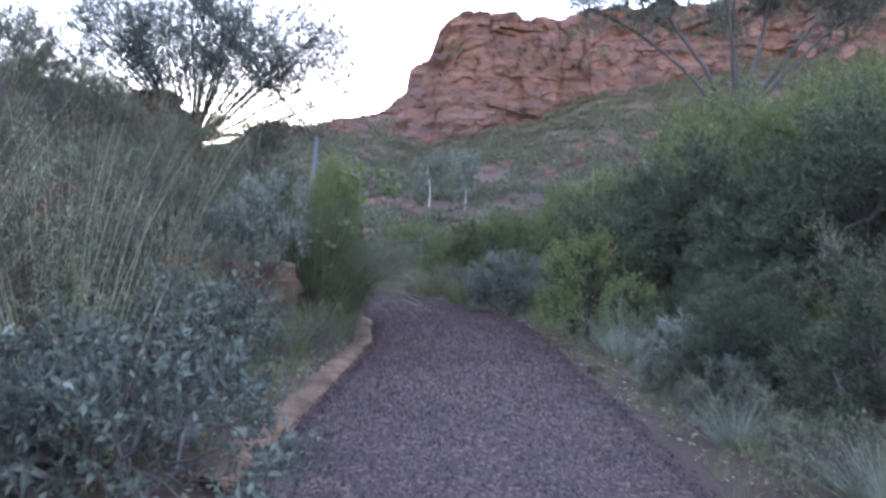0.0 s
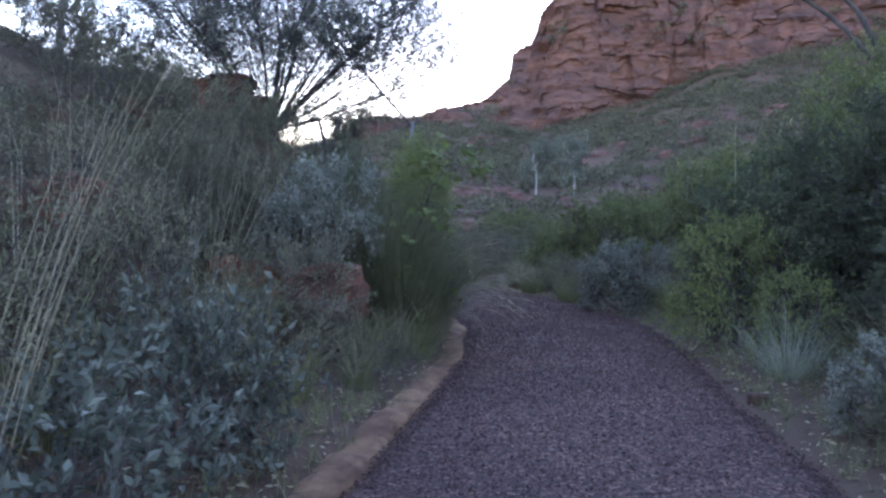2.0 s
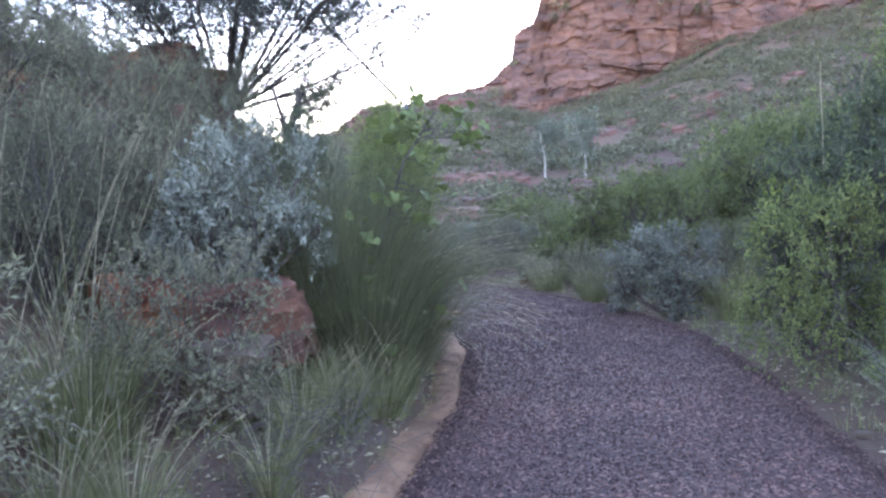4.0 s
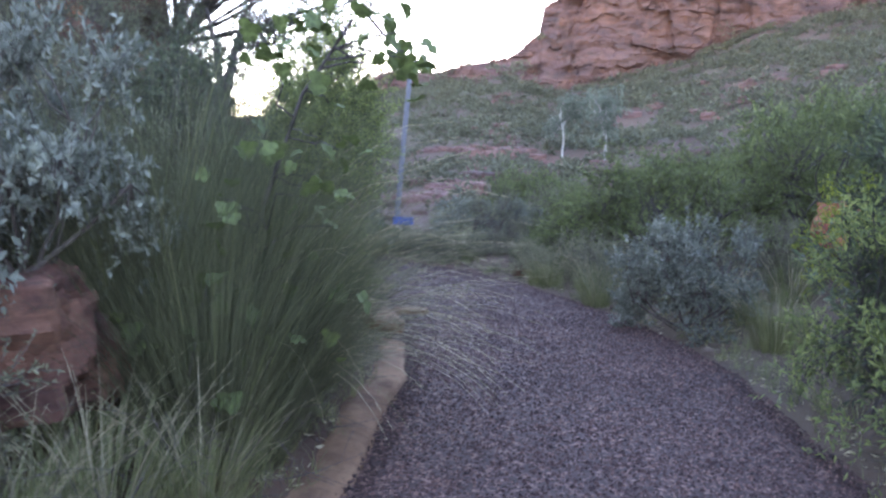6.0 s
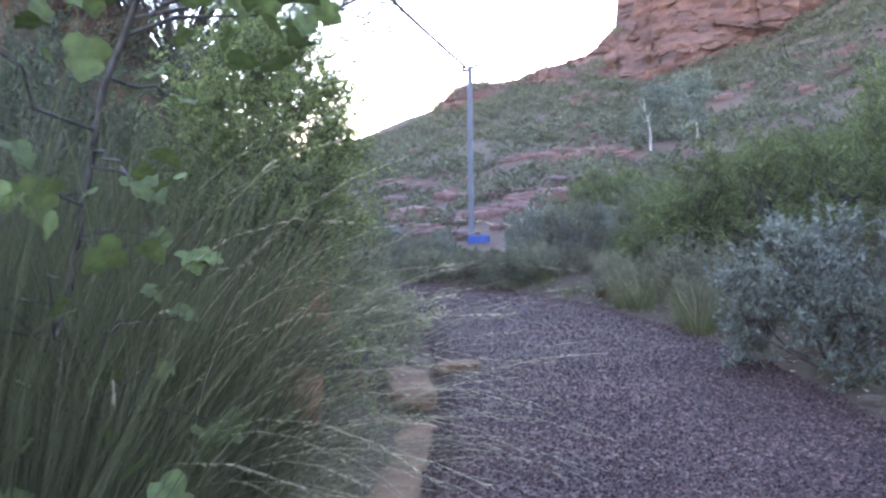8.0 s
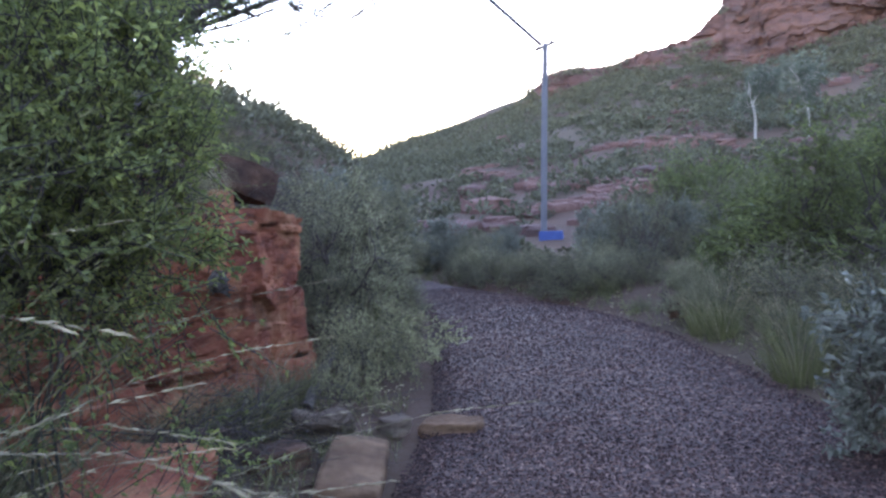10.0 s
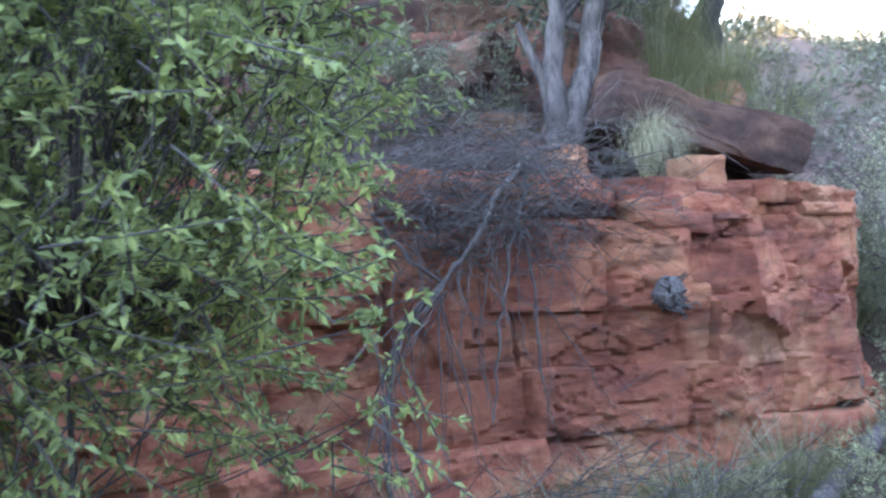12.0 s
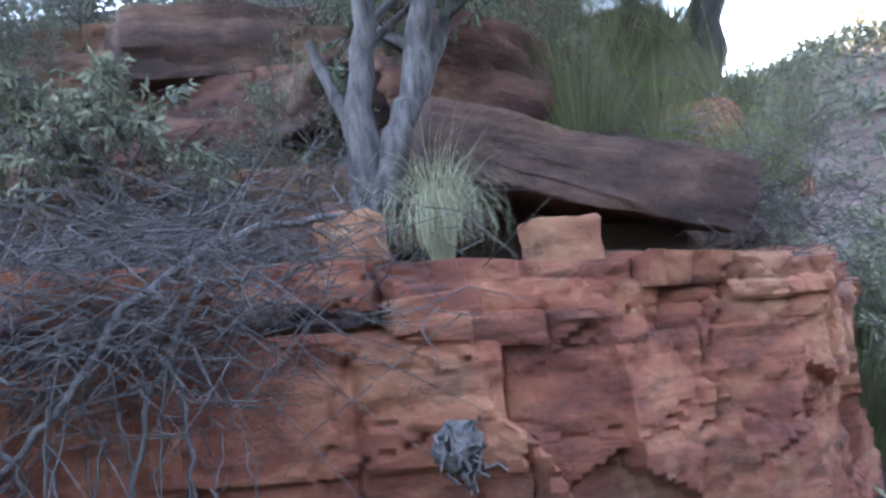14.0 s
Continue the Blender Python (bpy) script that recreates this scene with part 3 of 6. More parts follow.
def build_cliff():
    t = np.concatenate([[0], np.cumsum(np.hypot(*np.diff(RIDGE[:, :2], axis=0).T))])
    n, m = 760, 150
    s = np.linspace(0, t[-1], n)
    x, y, top = (np.interp(s, t, RIDGE[:, k]) for k in range(3))
    az = np.degrees(np.arctan2(-x, y - 2))
    base = np.interp(az, BASE_AZ, BASE_Z) - 3.0
    crag = np.round(1.2 * vnoise(s / 3.1, 0, 0, 50) * 3) / 3 * 0.9 + 0.35 * vnoise(s / 1.1, 0, 0, 51)
    top = np.maximum(top + crag * smooth(top - base, 3, 12), base + 1.0)
    v = np.linspace(0, 1, m)[None]
    S, Z = np.broadcast_to(s[:, None], (n, m)), base[:, None] + (top - base)[:, None] * v
    warp = Z + 2.2 * fbm(S / 14, Z / 9, 0, 4, 60)
    bed = np.floor(warp / 4.3 + 0.6 * hash3(np.floor(S / 19 + 0.4 * fbm(S / 5, Z / 5, 0, 2, 59)), S * 0, S * 0, 58))
    joint = np.floor(S / 5.2 + 3.7 * hash3(bed, bed * 0, bed * 0, 61) + 0.9 * fbm(S / 4, Z / 4, 0, 3, 62))
    proud = hash3(bed, joint, bed * 0, 63)
    bed2 = np.floor(warp / 1.5 + 2.0 * hash3(joint, bed, bed * 0, 64))
    joint2 = np.floor(S / 2.3 + 2 * hash3(bed2, bed, bed * 0, 65) + 0.6 * fbm(S / 2, Z / 2, 0, 2, 67))
    proud2 = hash3(bed2, joint2, bed2 * 0, 66)
    crack = np.abs(fbm(S / 4.5, Z / 11, 0, 3, 68))
    butt = 4.5 * fbm(S / 19, Z / 40, 0, 3, 70) + 2.6 * np.abs(fbm(S / 7, Z / 12, 0, 4, 71))
    out = butt + 0.6 * proud ** 1.5 + 0.25 * proud2 - 0.45 * (1 - smooth(crack, 0.0, 0.04)) + 1.5 * facets(S + 1.5 * fbm(S / 6, Z / 6, 0, 3, 74), warp, 7.5, 5.0, 75, 1.2) + 0.7 * facets(S + 0.4 * fbm(S / 2, Z / 2, 0, 2, 76), warp, 2.6, 1.7, 77) + 0.25 * facets(S, Z, 1.1, 0.8, 78) + 0.7 * fbm(S / 4.6, Z / 1.5, 0, 4, 72) - 0.6 * smooth(fbm(S / 2.6, Z / 5, 0, 3, 73), 0.12, 0.3) + 5.5 * (1 - v) ** 1.3
    dirx, diry = x / np.hypot(x, y), y / np.hypot(x, y)
    X, Y = x[:, None] - dirx[:, None] * out, y[:, None] - diry[:, None] * out
    back = 9.0
    X = np.concatenate([X, (x + dirx * back)[:, None]], 1)
    Y = np.concatenate([Y, (y + diry * back)[:, None]], 1)
    Z = np.concatenate([Z, (top - 1.5)[:, None]], 1)
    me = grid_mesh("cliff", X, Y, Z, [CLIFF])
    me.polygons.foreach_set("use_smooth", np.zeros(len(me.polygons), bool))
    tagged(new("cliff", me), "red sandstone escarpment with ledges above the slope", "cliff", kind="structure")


def build_edging():
    """The eroded sandy lip that holds the path on the bank side."""
    y = np.arange(4.8, 15.7, 0.035)
    x = left_edge(y)
    lip = 0.02 + 0.055 * fbm(y * 1.7, 0, 0, 4, 41)
    wide = 0.17 + 0.07 * fbm(y * 0.9, 3, 0, 3, 42)
    high = 0.062 + 0.035 * fbm(y * 1.3, 7, 0, 4, 43)
    high = high * (0.35 + 0.65 * smooth(fbm(y * 0.8, 5, 0, 3, 44), -0.35, -0.1))
    X = np.stack([x + lip + 0.05, x + lip + 0.03, x + lip, x + lip - 0.03, x + lip - wide * 0.5, x + lip - wide, x + lip - wide - 0.12], 1)
    Z = np.stack([high * 0 - 0.03, high * 0.5, high * 0.92, high, high + 0.012, high + 0.015, high * 0 + 0.03], 1)
    Y = np.broadcast_to(y[:, None], X.shape)
    X = X + 0.02 * fbm(Y * 7, X * 9, 0, 3, 45)
    Z = Z + 0.012 * fbm(Y * 8, X * 14, 0, 3, 46)
    tagged(new("path_edging", grid_mesh("path_edging", X, Y, Z, [SAND_EDGE])), "worn sandy lip edging the path, broken in places", "edging", kind="structure")


build_ground()
build_path()
build_edging()
build_cliff()

# ---- plants ----
def shrub(name, label, category, leaf_mat, bark, rx, ry, h, seed, lobes=34, twigs=12, per=13, leaf=0.04, ratio=0.4, lobe_r=0.3,
          low=0.25, stems=6, stem_r=0.018, droop=0.0, twig_r=0.003, up=0.45, squash=1.0, skirt=0.3, group=""):
    """A bush: crooked stems from one base to many lobes of leafy twigs."""
    rng = np.random.default_rng(seed)
    ob = thing(name, 0, 0, 0, label, category, group)
    wood, green = Soup(), Soup()
    d = unit(rng.normal(size=(lobes, 3)))
    rad = rng.uniform(0.35, 1.0, (lobes, 1)) ** 0.6
    zc, zr = h * (low + 1) / 2, h * (1 - low) / 2
    c = d * rad * (rx, ry, zr * squash) * rng.uniform(0.75, 1.05, (lobes, 1)) + (0, 0, zc)
    c[:, 2] = np.clip(c[:, 2], h * low * 0.6, None)
    k = int(lobes * skirt)
    if k:
        a = rng.uniform(0, 6.283, k)
        q = rng.uniform(0.65, 1.0, k)
        c[:k] = np.stack([np.cos(a) * q * rx, np.sin(a) * q * ry, rng.uniform(0.06, 0.42, k) * h], 1)
    heads = np.stack([rng.normal(size=stems) * rx * 0.35, rng.normal(size=stems) * ry * 0.35, rng.uniform(0.25, 0.5, stems) * h], 1)
    for k in range(stems):
        foot = (rng.normal() * 0.05 * rx, rng.normal() * 0.05 * ry, -0.05)
        limb(wood, bent(foot, heads[k], rng, 0.06, 4), stem_r, stem_r * 0.6, 5)
    near = np.argmin(np.linalg.norm(c[:, None] - heads[None] - (0, 0, 0.1 * h), axis=2), 1)
    for k in range(lobes):
        limb(wood, bent(heads[near[k]], c[k], rng, 0.08, 4), stem_r * 0.5, stem_r * 0.18, 4)
    lr = lobe_r * rng.uniform(0.7, 1.25, lobes)
    who = np.repeat(np.arange(lobes), twigs)
    n = len(who)
    outward = unit(c - (0, 0, zc * 0.7))
    start = c[who] + rng.normal(size=(n, 3)) * (lr[who] * 0.22)[:, None]
    way = unit(rng.normal(size=(n, 3)) * 0.9 + outward[who] * 0.8 + (0, 0, up))
    size = lr[who] * rng.uniform(0.6, 1.15, n)
    end = start + way * size[:, None] - np.array((0, 0, 1.0)) * (droop * size)[:, None]
    tubes(wood, start, end, twig_r, twig_r * 0.5, 3)
    tw = np.repeat(np.arange(n), per)
    t = rng.uniform(0.12, 1.0, len(tw))[:, None]
    pos = start[tw] * (1 - t) + end[tw] * t
    lw = unit((end - start)[tw] / size[tw][:, None] * 0.7 + rng.normal(size=(len(tw), 3)) * 0.65 - np.array((0, 0, droop)))
    leaves(green, pos, lw, leaf * rng.uniform(0.6, 1.25, len(tw)), ratio, rng)
    part("branchwork", wood.mesh("branchwork", bark), ob)
    part("foliage", green.mesh("foliage", leaf_mat, False), ob)
    return ob


def tussock(name, label, mat, n, length, spread, lean, arch, width, seed, bias=None, heads=0, head_mat=None, group="", stalk=1.2, awn=0.15, segs=5, category="grass"):
    """A grass tuft of bowed blades, with awned seed heads on some stalks."""
    rng = np.random.default_rng(seed)
    ob = thing(name, 0, 0, 0, label, category, group)
    soup = Soup()
    rr = np.sqrt(rng.random(n)) * spread
    az = rng.uniform(0, 6.283, n)
    base = np.stack([rr * np.cos(az), rr * np.sin(az), np.full(n, -0.03)], -1)
    if bias is not None:
        az = bias[0] + rng.normal(size=n) * bias[1]
    ln = length * rng.uniform(0.45, 1.1, n)
    blades(soup, base, az, ln, lean * rng.uniform(0.1, 1.3, n), arch * rng.uniform(0.4, 1.4, n), width * rng.uniform(0.6, 1.2, n), segs, rng)
    part("tuft", soup.mesh("tuft", mat), ob)
    if heads:
        s2 = Soup()
        rr = np.sqrt(rng.random(heads)) * spread * 0.7
        a0 = rng.uniform(0, 6.283, heads)
        base = np.stack([rr * np.cos(a0), rr * np.sin(a0), np.zeros(heads)], -1)
        az = bias[0] + rng.normal(size=heads) * bias[1] if bias is not None else a0
        ln = length * rng.uniform(0.95, 1.3, heads)
        p = blades(s2, base, az, ln, lean * rng.uniform(0.5, 1.3, heads), arch * rng.uniform(0.7, 1.3, heads), width * stalk, 9, rng)
        for a in range(5, 9):
            for j in range(16):
                t = rng.random((heads, 1))
                q = p[:, a] * (1 - t) + p[:, a + 1] * t
                leaves(s2, q, unit(p[:, a + 1] - p[:, a]) + rng.normal(size=(heads, 3)) * 0.09, rng.uniform(0.014, 0.026, heads), awn, rng)
        part("flower_spray", s2.mesh("flower_spray", head_mat or mat), ob, "pale feathery seed heads")
    return ob


def put(ob, x, y, rz=0.0, scale=1.0, z=None, label=""):
    """Stand the first build of a thing at a place."""
    ob.matrix_basis = Matrix.LocRotScale((x, y, (G(x, y) if z is None else z) - 0.02), Euler((0, 0, radians(rz))), (scale,) * 3 if isinstance(scale, (int, float)) else scale)
    return tagged(ob, label) if label else ob


def again(ob, x, y, rz=0.0, scale=1.0, z=None, label=""):
    """A copy of a thing at another place, size and turn."""
    sc = (scale,) * 3 if isinstance(scale, (int, float)) else scale
    keep = ob.matrix_basis.copy()
    ob.matrix_basis = Matrix()
    o = copy_thing(ob, Matrix.LocRotScale((x, y, (G(x, y) if z is None else z) - 0.02), Euler((0, 0, radians(rz))), sc))
    ob.matrix_basis = keep
    return tagged(o, label) if label else o


def tree(name, label, leaf_mat, bark, limbs, seed, twigs=14, per=12, leaf=0.07, ratio=0.18, puff=0.55, twig_r=0.006, droop=0.25, up=0.3, sub=5, reach=0.8, r_tip=0.015, category="tree", part_name="crown", first=0.45):
    """A tree from named limb lines: (points, base radius). Twigs and leaves gather at each limb's outer half."""
    rng = np.random.default_rng(seed)
    ob = thing(name, 0, 0, 0, label, category)
    wood, green, trunk = Soup(), Soup(), Soup()
    tips = []
    for k, (pts, r0, leafy) in enumerate(limbs):
        pts = np.asarray(pts, float)
        t = np.linspace(0, len(pts) - 1, len(pts) * 3)
        fine = np.stack([np.interp(t, np.arange(len(pts)), pts[:, a]) for a in range(3)], -1)
        fine[1:-1] += rng.normal(size=fine[1:-1].shape) * r0 * 0.12
        limb(trunk, fine, r0, max(r_tip, r0 * 0.35), 8)
        if leafy:
            for j in range(leafy):
                a = fine[int(len(fine) * rng.uniform(first, 1.0)) - 1]
                out = unit((pts[-1] - pts[0]) / np.linalg.norm(pts[-1] - pts[0]) * 0.6 + rng.normal(size=3) * 0.8 + (0, 0, up))
                e = a + out * reach * rng.uniform(0.5, 1.3)
                limb(wood, bent(a, e, rng, 0.1, 4), max(r_tip, r0 * 0.3), 0.006, 5)
                for q in range(sub):
                    o2 = unit(out * 0.5 + rng.normal(size=3) * 0.8 + (0, 0, up))
                    f = e + o2 * puff * rng.uniform(0.4, 1.2) - out * reach * rng.uniform(0, 0.5)
                    limb(wood, bent(a * 0.3 + e * 0.7, f, rng, 0.08, 3), 0.008, 0.004, 4)
                    tips.append(f)
    tips = np.array(tips)
    n = len(tips) * twigs
    who = np.repeat(np.arange(len(tips)), twigs)
    start = tips[who] + rng.normal(size=(n, 3)) * puff * 0.25
    way = unit(rng.normal(size=(n, 3)) + (0, 0, up))
    size = puff * rng.uniform(0.35, 0.8, n)
    end = start + way * size[:, None] - np.array((0, 0, 1.0)) * (droop * size)[:, None]
    tubes(wood, start, end, twig_r, twig_r * 0.4, 3)
    tw = np.repeat(np.arange(n), per)
    t = rng.uniform(0.1, 1.0, len(tw))[:, None]
    pos = start[tw] * (1 - t) + end[tw] * t
    lw = unit((end - start)[tw] / size[tw][:, None] * 0.6 + rng.normal(size=(len(tw), 3)) * 0.6 - np.array((0, 0, droop)))
    leaves(green, pos, lw, leaf * rng.uniform(0.6, 1.3, len(tw)), ratio, rng)
    part("trunk", trunk.mesh("trunk", bark), ob)
    part("branchwork", wood.mesh("branchwork", bark), ob)
    part(part_name, green.mesh("crown", leaf_mat, False), ob)
    return ob

# ---- the wispy tree on the bank ----
def bank_tree():
    x, y = -7.25, 19.55
    z = G(x, y) - 0.05
    L = [([(0, 0, -0.4), (0.05, 0.1, 0.25), (0.0, 0.1, 0.6)], 0.15, 0)]
    rng = np.random.default_rng(77)
    for k in range(46):
        a = 6.283 * k * 0.381966 + rng.normal() * 0.1
        tilt = 0.12 + 1.16 * math.sqrt((k + 0.5) / 46)
        ln = rng.uniform(3.6, 4.7)
        e = np.array((math.cos(a) * math.sin(tilt), math.sin(a) * math.sin(tilt), math.cos(tilt) * 1.05)) * ln
        m = e * 0.45 + np.array((0, 0, 0.25)) + rng.normal(size=3) * 0.15
        L.append(([(0, 0.1, 0.45), tuple(m * 0.5 + (0, 0, 0.3)), tuple(m + (0, 0, 0.3)), tuple(e + (0, 0, 0.5))], rng.uniform(0.016, 0.034), 7))
    t = tree("bank_tree", "wide-crowned fine-leaved tree with dark branches on the rocky bank", LEAF_GUM, BARK_DARK, L, 5, twigs=7, per=8, leaf=0.07, ratio=0.12, puff=0.5, droop=0.0, up=0.5, sub=5, reach=0.75, r_tip=0.007, first=0.62)
    put(t, x, y, 0, (1.22, 1.22, 1.16), z)


# ---- tree on the slope above the path's outer side ----
def slope_tree():
    rng = np.random.default_rng(8)
    L = [([(0, 0, -0.3), (0.05, 0, 0.9), (-0.15, 0, 1.9)], 0.1, 0)]
    for a, b, c, r in ((-1.5, 0.2, 4.0, 0.045), (-0.6, -0.5, 4.3, 0.045), (0.5, 0.3, 4.4, 0.05), (1.3, -0.3, 4.2, 0.045), (1.9, 0.4, 3.7, 0.035), (-2.3, 0.5, 3.6, 0.035), (0.1, 1.0, 4.6, 0.035)):
        L.append(([(-0.12, 0, 1.7), (a * 0.35, b * 0.4, 2.6), (a * 0.7, b, 3.3), (a, b, c)], r, 7))
    t = tree("slope_tree", "spreading gum tree with dark bare lower limbs on the slope", LEAF_GUM, BARK_DARK, L, 6, twigs=8, per=7, leaf=0.085, ratio=0.22, puff=0.34, droop=0.2, sub=5, reach=0.55, r_tip=0.009, first=0.75)
    put(t, 6.6, 21.8, 0, 1.75)


def white_gums():
    for x, y, hh, lean, seed in ((-1.5, 57.5, 3.4, -0.5, 31), (-4.3, 61.0, 3.2, -0.25, 32)):
        L = [([(0, 0, -0.5), (0.05, 0, hh * 0.45), (-0.1, 0, hh * 0.62), (lean, 0, hh)], 0.09, 6),
             ([(-0.1, 0, hh * 0.6), (0.25, 0.1, hh * 0.8), (0.5, 0.1, hh * 1.0)], 0.05, 5)]
        t = tree("white_gum", "slim white-barked gum on the far slope", LEAF_GUM, BARK_WHITE, L, seed, twigs=10, per=7, leaf=0.2, ratio=0.3, puff=0.7, sub=4, reach=1.0)
        put(t, x, y)


bank_tree()
slope_tree()
white_gums()

# ---- grey-leaved shrubs ----
grey = shrub("grey_shrub", "rounded shrub of soft grey-green leaves beside the path", "shrub", LEAF_GREY, TWIG, 0.95, 0.8, 1.2, 101, lobes=70, twigs=12, per=11, leaf=0.062, ratio=0.5, lobe_r=0.26, low=0.1, stems=9, up=0.7)
put(grey, 0.55, 17.75, 30)
grey_low = shrub("grey_shrub", "low herb with pale blue-grey leaves spilling onto the path", "shrub", LEAF_GREY3, TWIG, 0.78, 0.75, 0.78, 102, lobes=40, twigs=8, per=8, leaf=0.062, ratio=0.5, lobe_r=0.27, low=0.05, stems=8, up=0.6)
put(grey_low, -1.75, 4.15, 0, 1.1)
again(grey_low, -2.3, 5.3, 80, 1.15)
again(grey_low, -2.9, 3.6, 140, 1.2)
again(grey_low, -2.45, 6.6, 200, (0.9, 0.9, 1.35), label="grey-leaved herb crowding the path's edging")
again(grey, 2.15, 8.9, 30, (0.5, 0.5, 0.62), label="pale grey-leaved herb on the path's outer verge")
again(grey, 2.3, 7.6, 130, (0.42, 0.45, 0.42), label="low grey-leaved herb on the path's outer verge")
again(grey_low, 3.35, 11.0, 250, (0.8, 0.8, 1.0), label="grey-leaved herb at the foot of the dark thicket")
again(grey, -3.05, 11.3, 40, (0.72, 0.72, 0.98), z=1.08, label="blue-grey leaved shrub spreading over bank rocks")
again(grey, -3.95, 12.2, 100, (0.85, 0.85, 0.95), z=G(-3.95, 12.2) + 0.4, label="blue-grey leaved shrub on the bank above loose rocks")
for k, (x, y, s) in enumerate(((-9.4, 28.1, 1.3), (-11.2, 29.6, 1.6), (-8.0, 28.2, 0.8), (-13.5, 31.5, 1.8), (-4.3, 28.4, 0.9))):
    again(grey, x, y, 60 * k, s, label="pale grey shrub along the path's far bend")

# ---- thicket of green shrubs on the outer side ----
green = shrub("green_shrub", "dense fresh-green shrub at the path's outer edge", "shrub", LEAF_THICKET, BARK_DARK, 1.25, 1.25, 2.35, 111, lobes=125, twigs=12, per=11, leaf=0.078, ratio=0.27, lobe_r=0.33, low=0.06, stems=8, stem_r=0.02, up=0.75)
put(green, 2.45, 14.2, 0)
again(green, 3.9, 13.2, 130, (1.15, 1.1, 1.12), label="dark green thicket shrub on the outer slope")
again(green, 3.4, 16.2, 60, (1.0, 1.0, 1.15), label="dark green shrub behind the path's outer edge")
fringe = shrub("green_shrub", "yellow-green leafy fringe of the shrub by the path", "shrub", LEAF_GREEN, BARK_DARK, 0.55, 0.8, 1.9, 112, lobes=50, twigs=10, per=10, leaf=0.062, ratio=0.3, lobe_r=0.26, low=0.08, stems=6, up=0.8)
put(fringe, 1.55, 13.75, 20)
again(fringe, 1.75, 13.15, 120, (0.9, 0.9, 1.0))
again(fringe, 2.2, 11.9, 200, (0.7, 0.8, 0.62), label="small green shrub against the thicket")
wattle = shrub("wattle_shrub", "broad wattle shrub with dark twiggy base on the slope", "shrub", LEAF_WATTLE, BARK_DARK, 2.0, 1.7, 2.5, 113, lobes=150, twigs=11, per=10, leaf=0.115, ratio=0.2, lobe_r=0.42, low=0.12, skirt=0.35, stems=12, stem_r=0.03, up=0.6)
put(wattle, 0.75, 23.2, 0, (1.1, 1.0, 0.85))
again(wattle, 3.4, 24.6, 120, (1.1, 1.1, 1.25))
again(wattle, -0.9, 24.6, 250, (0.6, 0.7, 0.62), label="yellowish wattle shrub at the path's bend")
again(wattle, 5.2, 15.0, 40, (0.95, 0.95, 1.25), label="dark wattle thicket with bare lower branches")
again(wattle, 6.9, 12.4, 160, (1.0, 1.0, 1.3), label="dark wattle thicket with bare lower branches")
again(wattle, 5.2, 19.0, 200, (1.05, 1.05, 1.5), label="wattle shrub on the outer slope")
again(wattle, 8.2, 17.0, 90, (1.2, 1.2, 1.4), label="tall wattle on the outer slope")
again(wattle, 7.5, 24.5, 10, (1.2, 1.2, 1.2), label="wattle shrub on the outer slope")
again(wattle, 4.8, 28.0, 300, (1.2, 1.2, 1.1), label="wattle shrub on the outer slope")
again(wattle, 9.5, 29.0, 30, (1.4, 1.4, 1.4), label="wattle shrub on the outer slope")
again(wattle, 10.8, 21.0, 77, (1.3, 1.3, 1.5), label="tall wattle on the outer slope")
again(green, 4.6, 9.2, 190, (1.1, 1.1, 0.95), label="dark shrub on the outer slope")
yellow = shrub("yellow_shrub", "bright yellow-green shrub below a rock overhang", "shrub", LEAF_YELLOW, BARK_DARK, 0.7, 0.7, 1.5, 115, lobes=46, twigs=10, per=10, leaf=0.06, ratio=0.36, lobe_r=0.28, low=0.1, stems=6, up=0.7)
put(yellow, 2.75, 18.9, 0)

# ---- bank side shrubs ----
bank_w = shrub("bank_shrub", "tall dull green twiggy shrub on the bank", "shrub", LEAF_BANK, BARK_DARK, 1.9, 1.6, 2.4, 116, lobes=110, twigs=10, per=9, leaf=0.09, ratio=0.18, lobe_r=0.45, low=0.1, skirt=0.3, stems=12, stem_r=0.024, up=0.7)
put(bank_w, -6.3, 10.6, 30, (0.8, 0.8, 0.6))
again(bank_w, -7.2, 13.5, 140, (0.8, 0.8, 0.5), label="tall dark green shrub on the bank")
again(bank_w, -6.0, 7.5, 220, (0.85, 0.85, 0.85), label="tall dark green shrub on the bank")
again(bank_w, -8.8, 9.0, 80, (1.0, 1.0, 0.7), label="tall dark green shrub on the bank")
again(bank_w, -5.6, 3.6, 300, (0.8, 0.8, 1.0), label="dark green shrub on the bank")
olive = shrub("olive_shrub", "dusty olive shrub with small leaves on the bank", "shrub", LEAF_GREY2, TWIG, 0.9, 0.9, 1.5, 117, lobes=70, twigs=12, per=12, leaf=0.04, ratio=0.34, lobe_r=0.28, low=0.08, stems=8, up=0.7)
put(olive, -3.1, 10.2, 0, (0.8, 0.8, 0.85))
again(olive, -3.6, 8.0, 50, (1.0, 1.0, 1.05))
again(olive, -3.9, 6.2, 120, (1.1, 1.1, 1.15))
again(olive, -4.6, 8.7, 200, (1.1, 1.1, 1.2))
again(olive, -4.3, 12.4, 260, (0.8, 0.8, 1.0))
again(olive, -5.4, 12.0, 20, (1.0, 1.0, 1.1))
again(olive, -3.3, 12.9, 90, (0.75, 0.8, 1.25))
sage = shrub("sage_shrub", "soft pale green shrub past the rock wall's corner", "shrub", LEAF_SAGE, TWIG, 0.9, 0.9, 1.5, 118, lobes=80, twigs=12, per=12, leaf=0.045, ratio=0.3, lobe_r=0.28, low=0.08, stems=8, up=0.8)
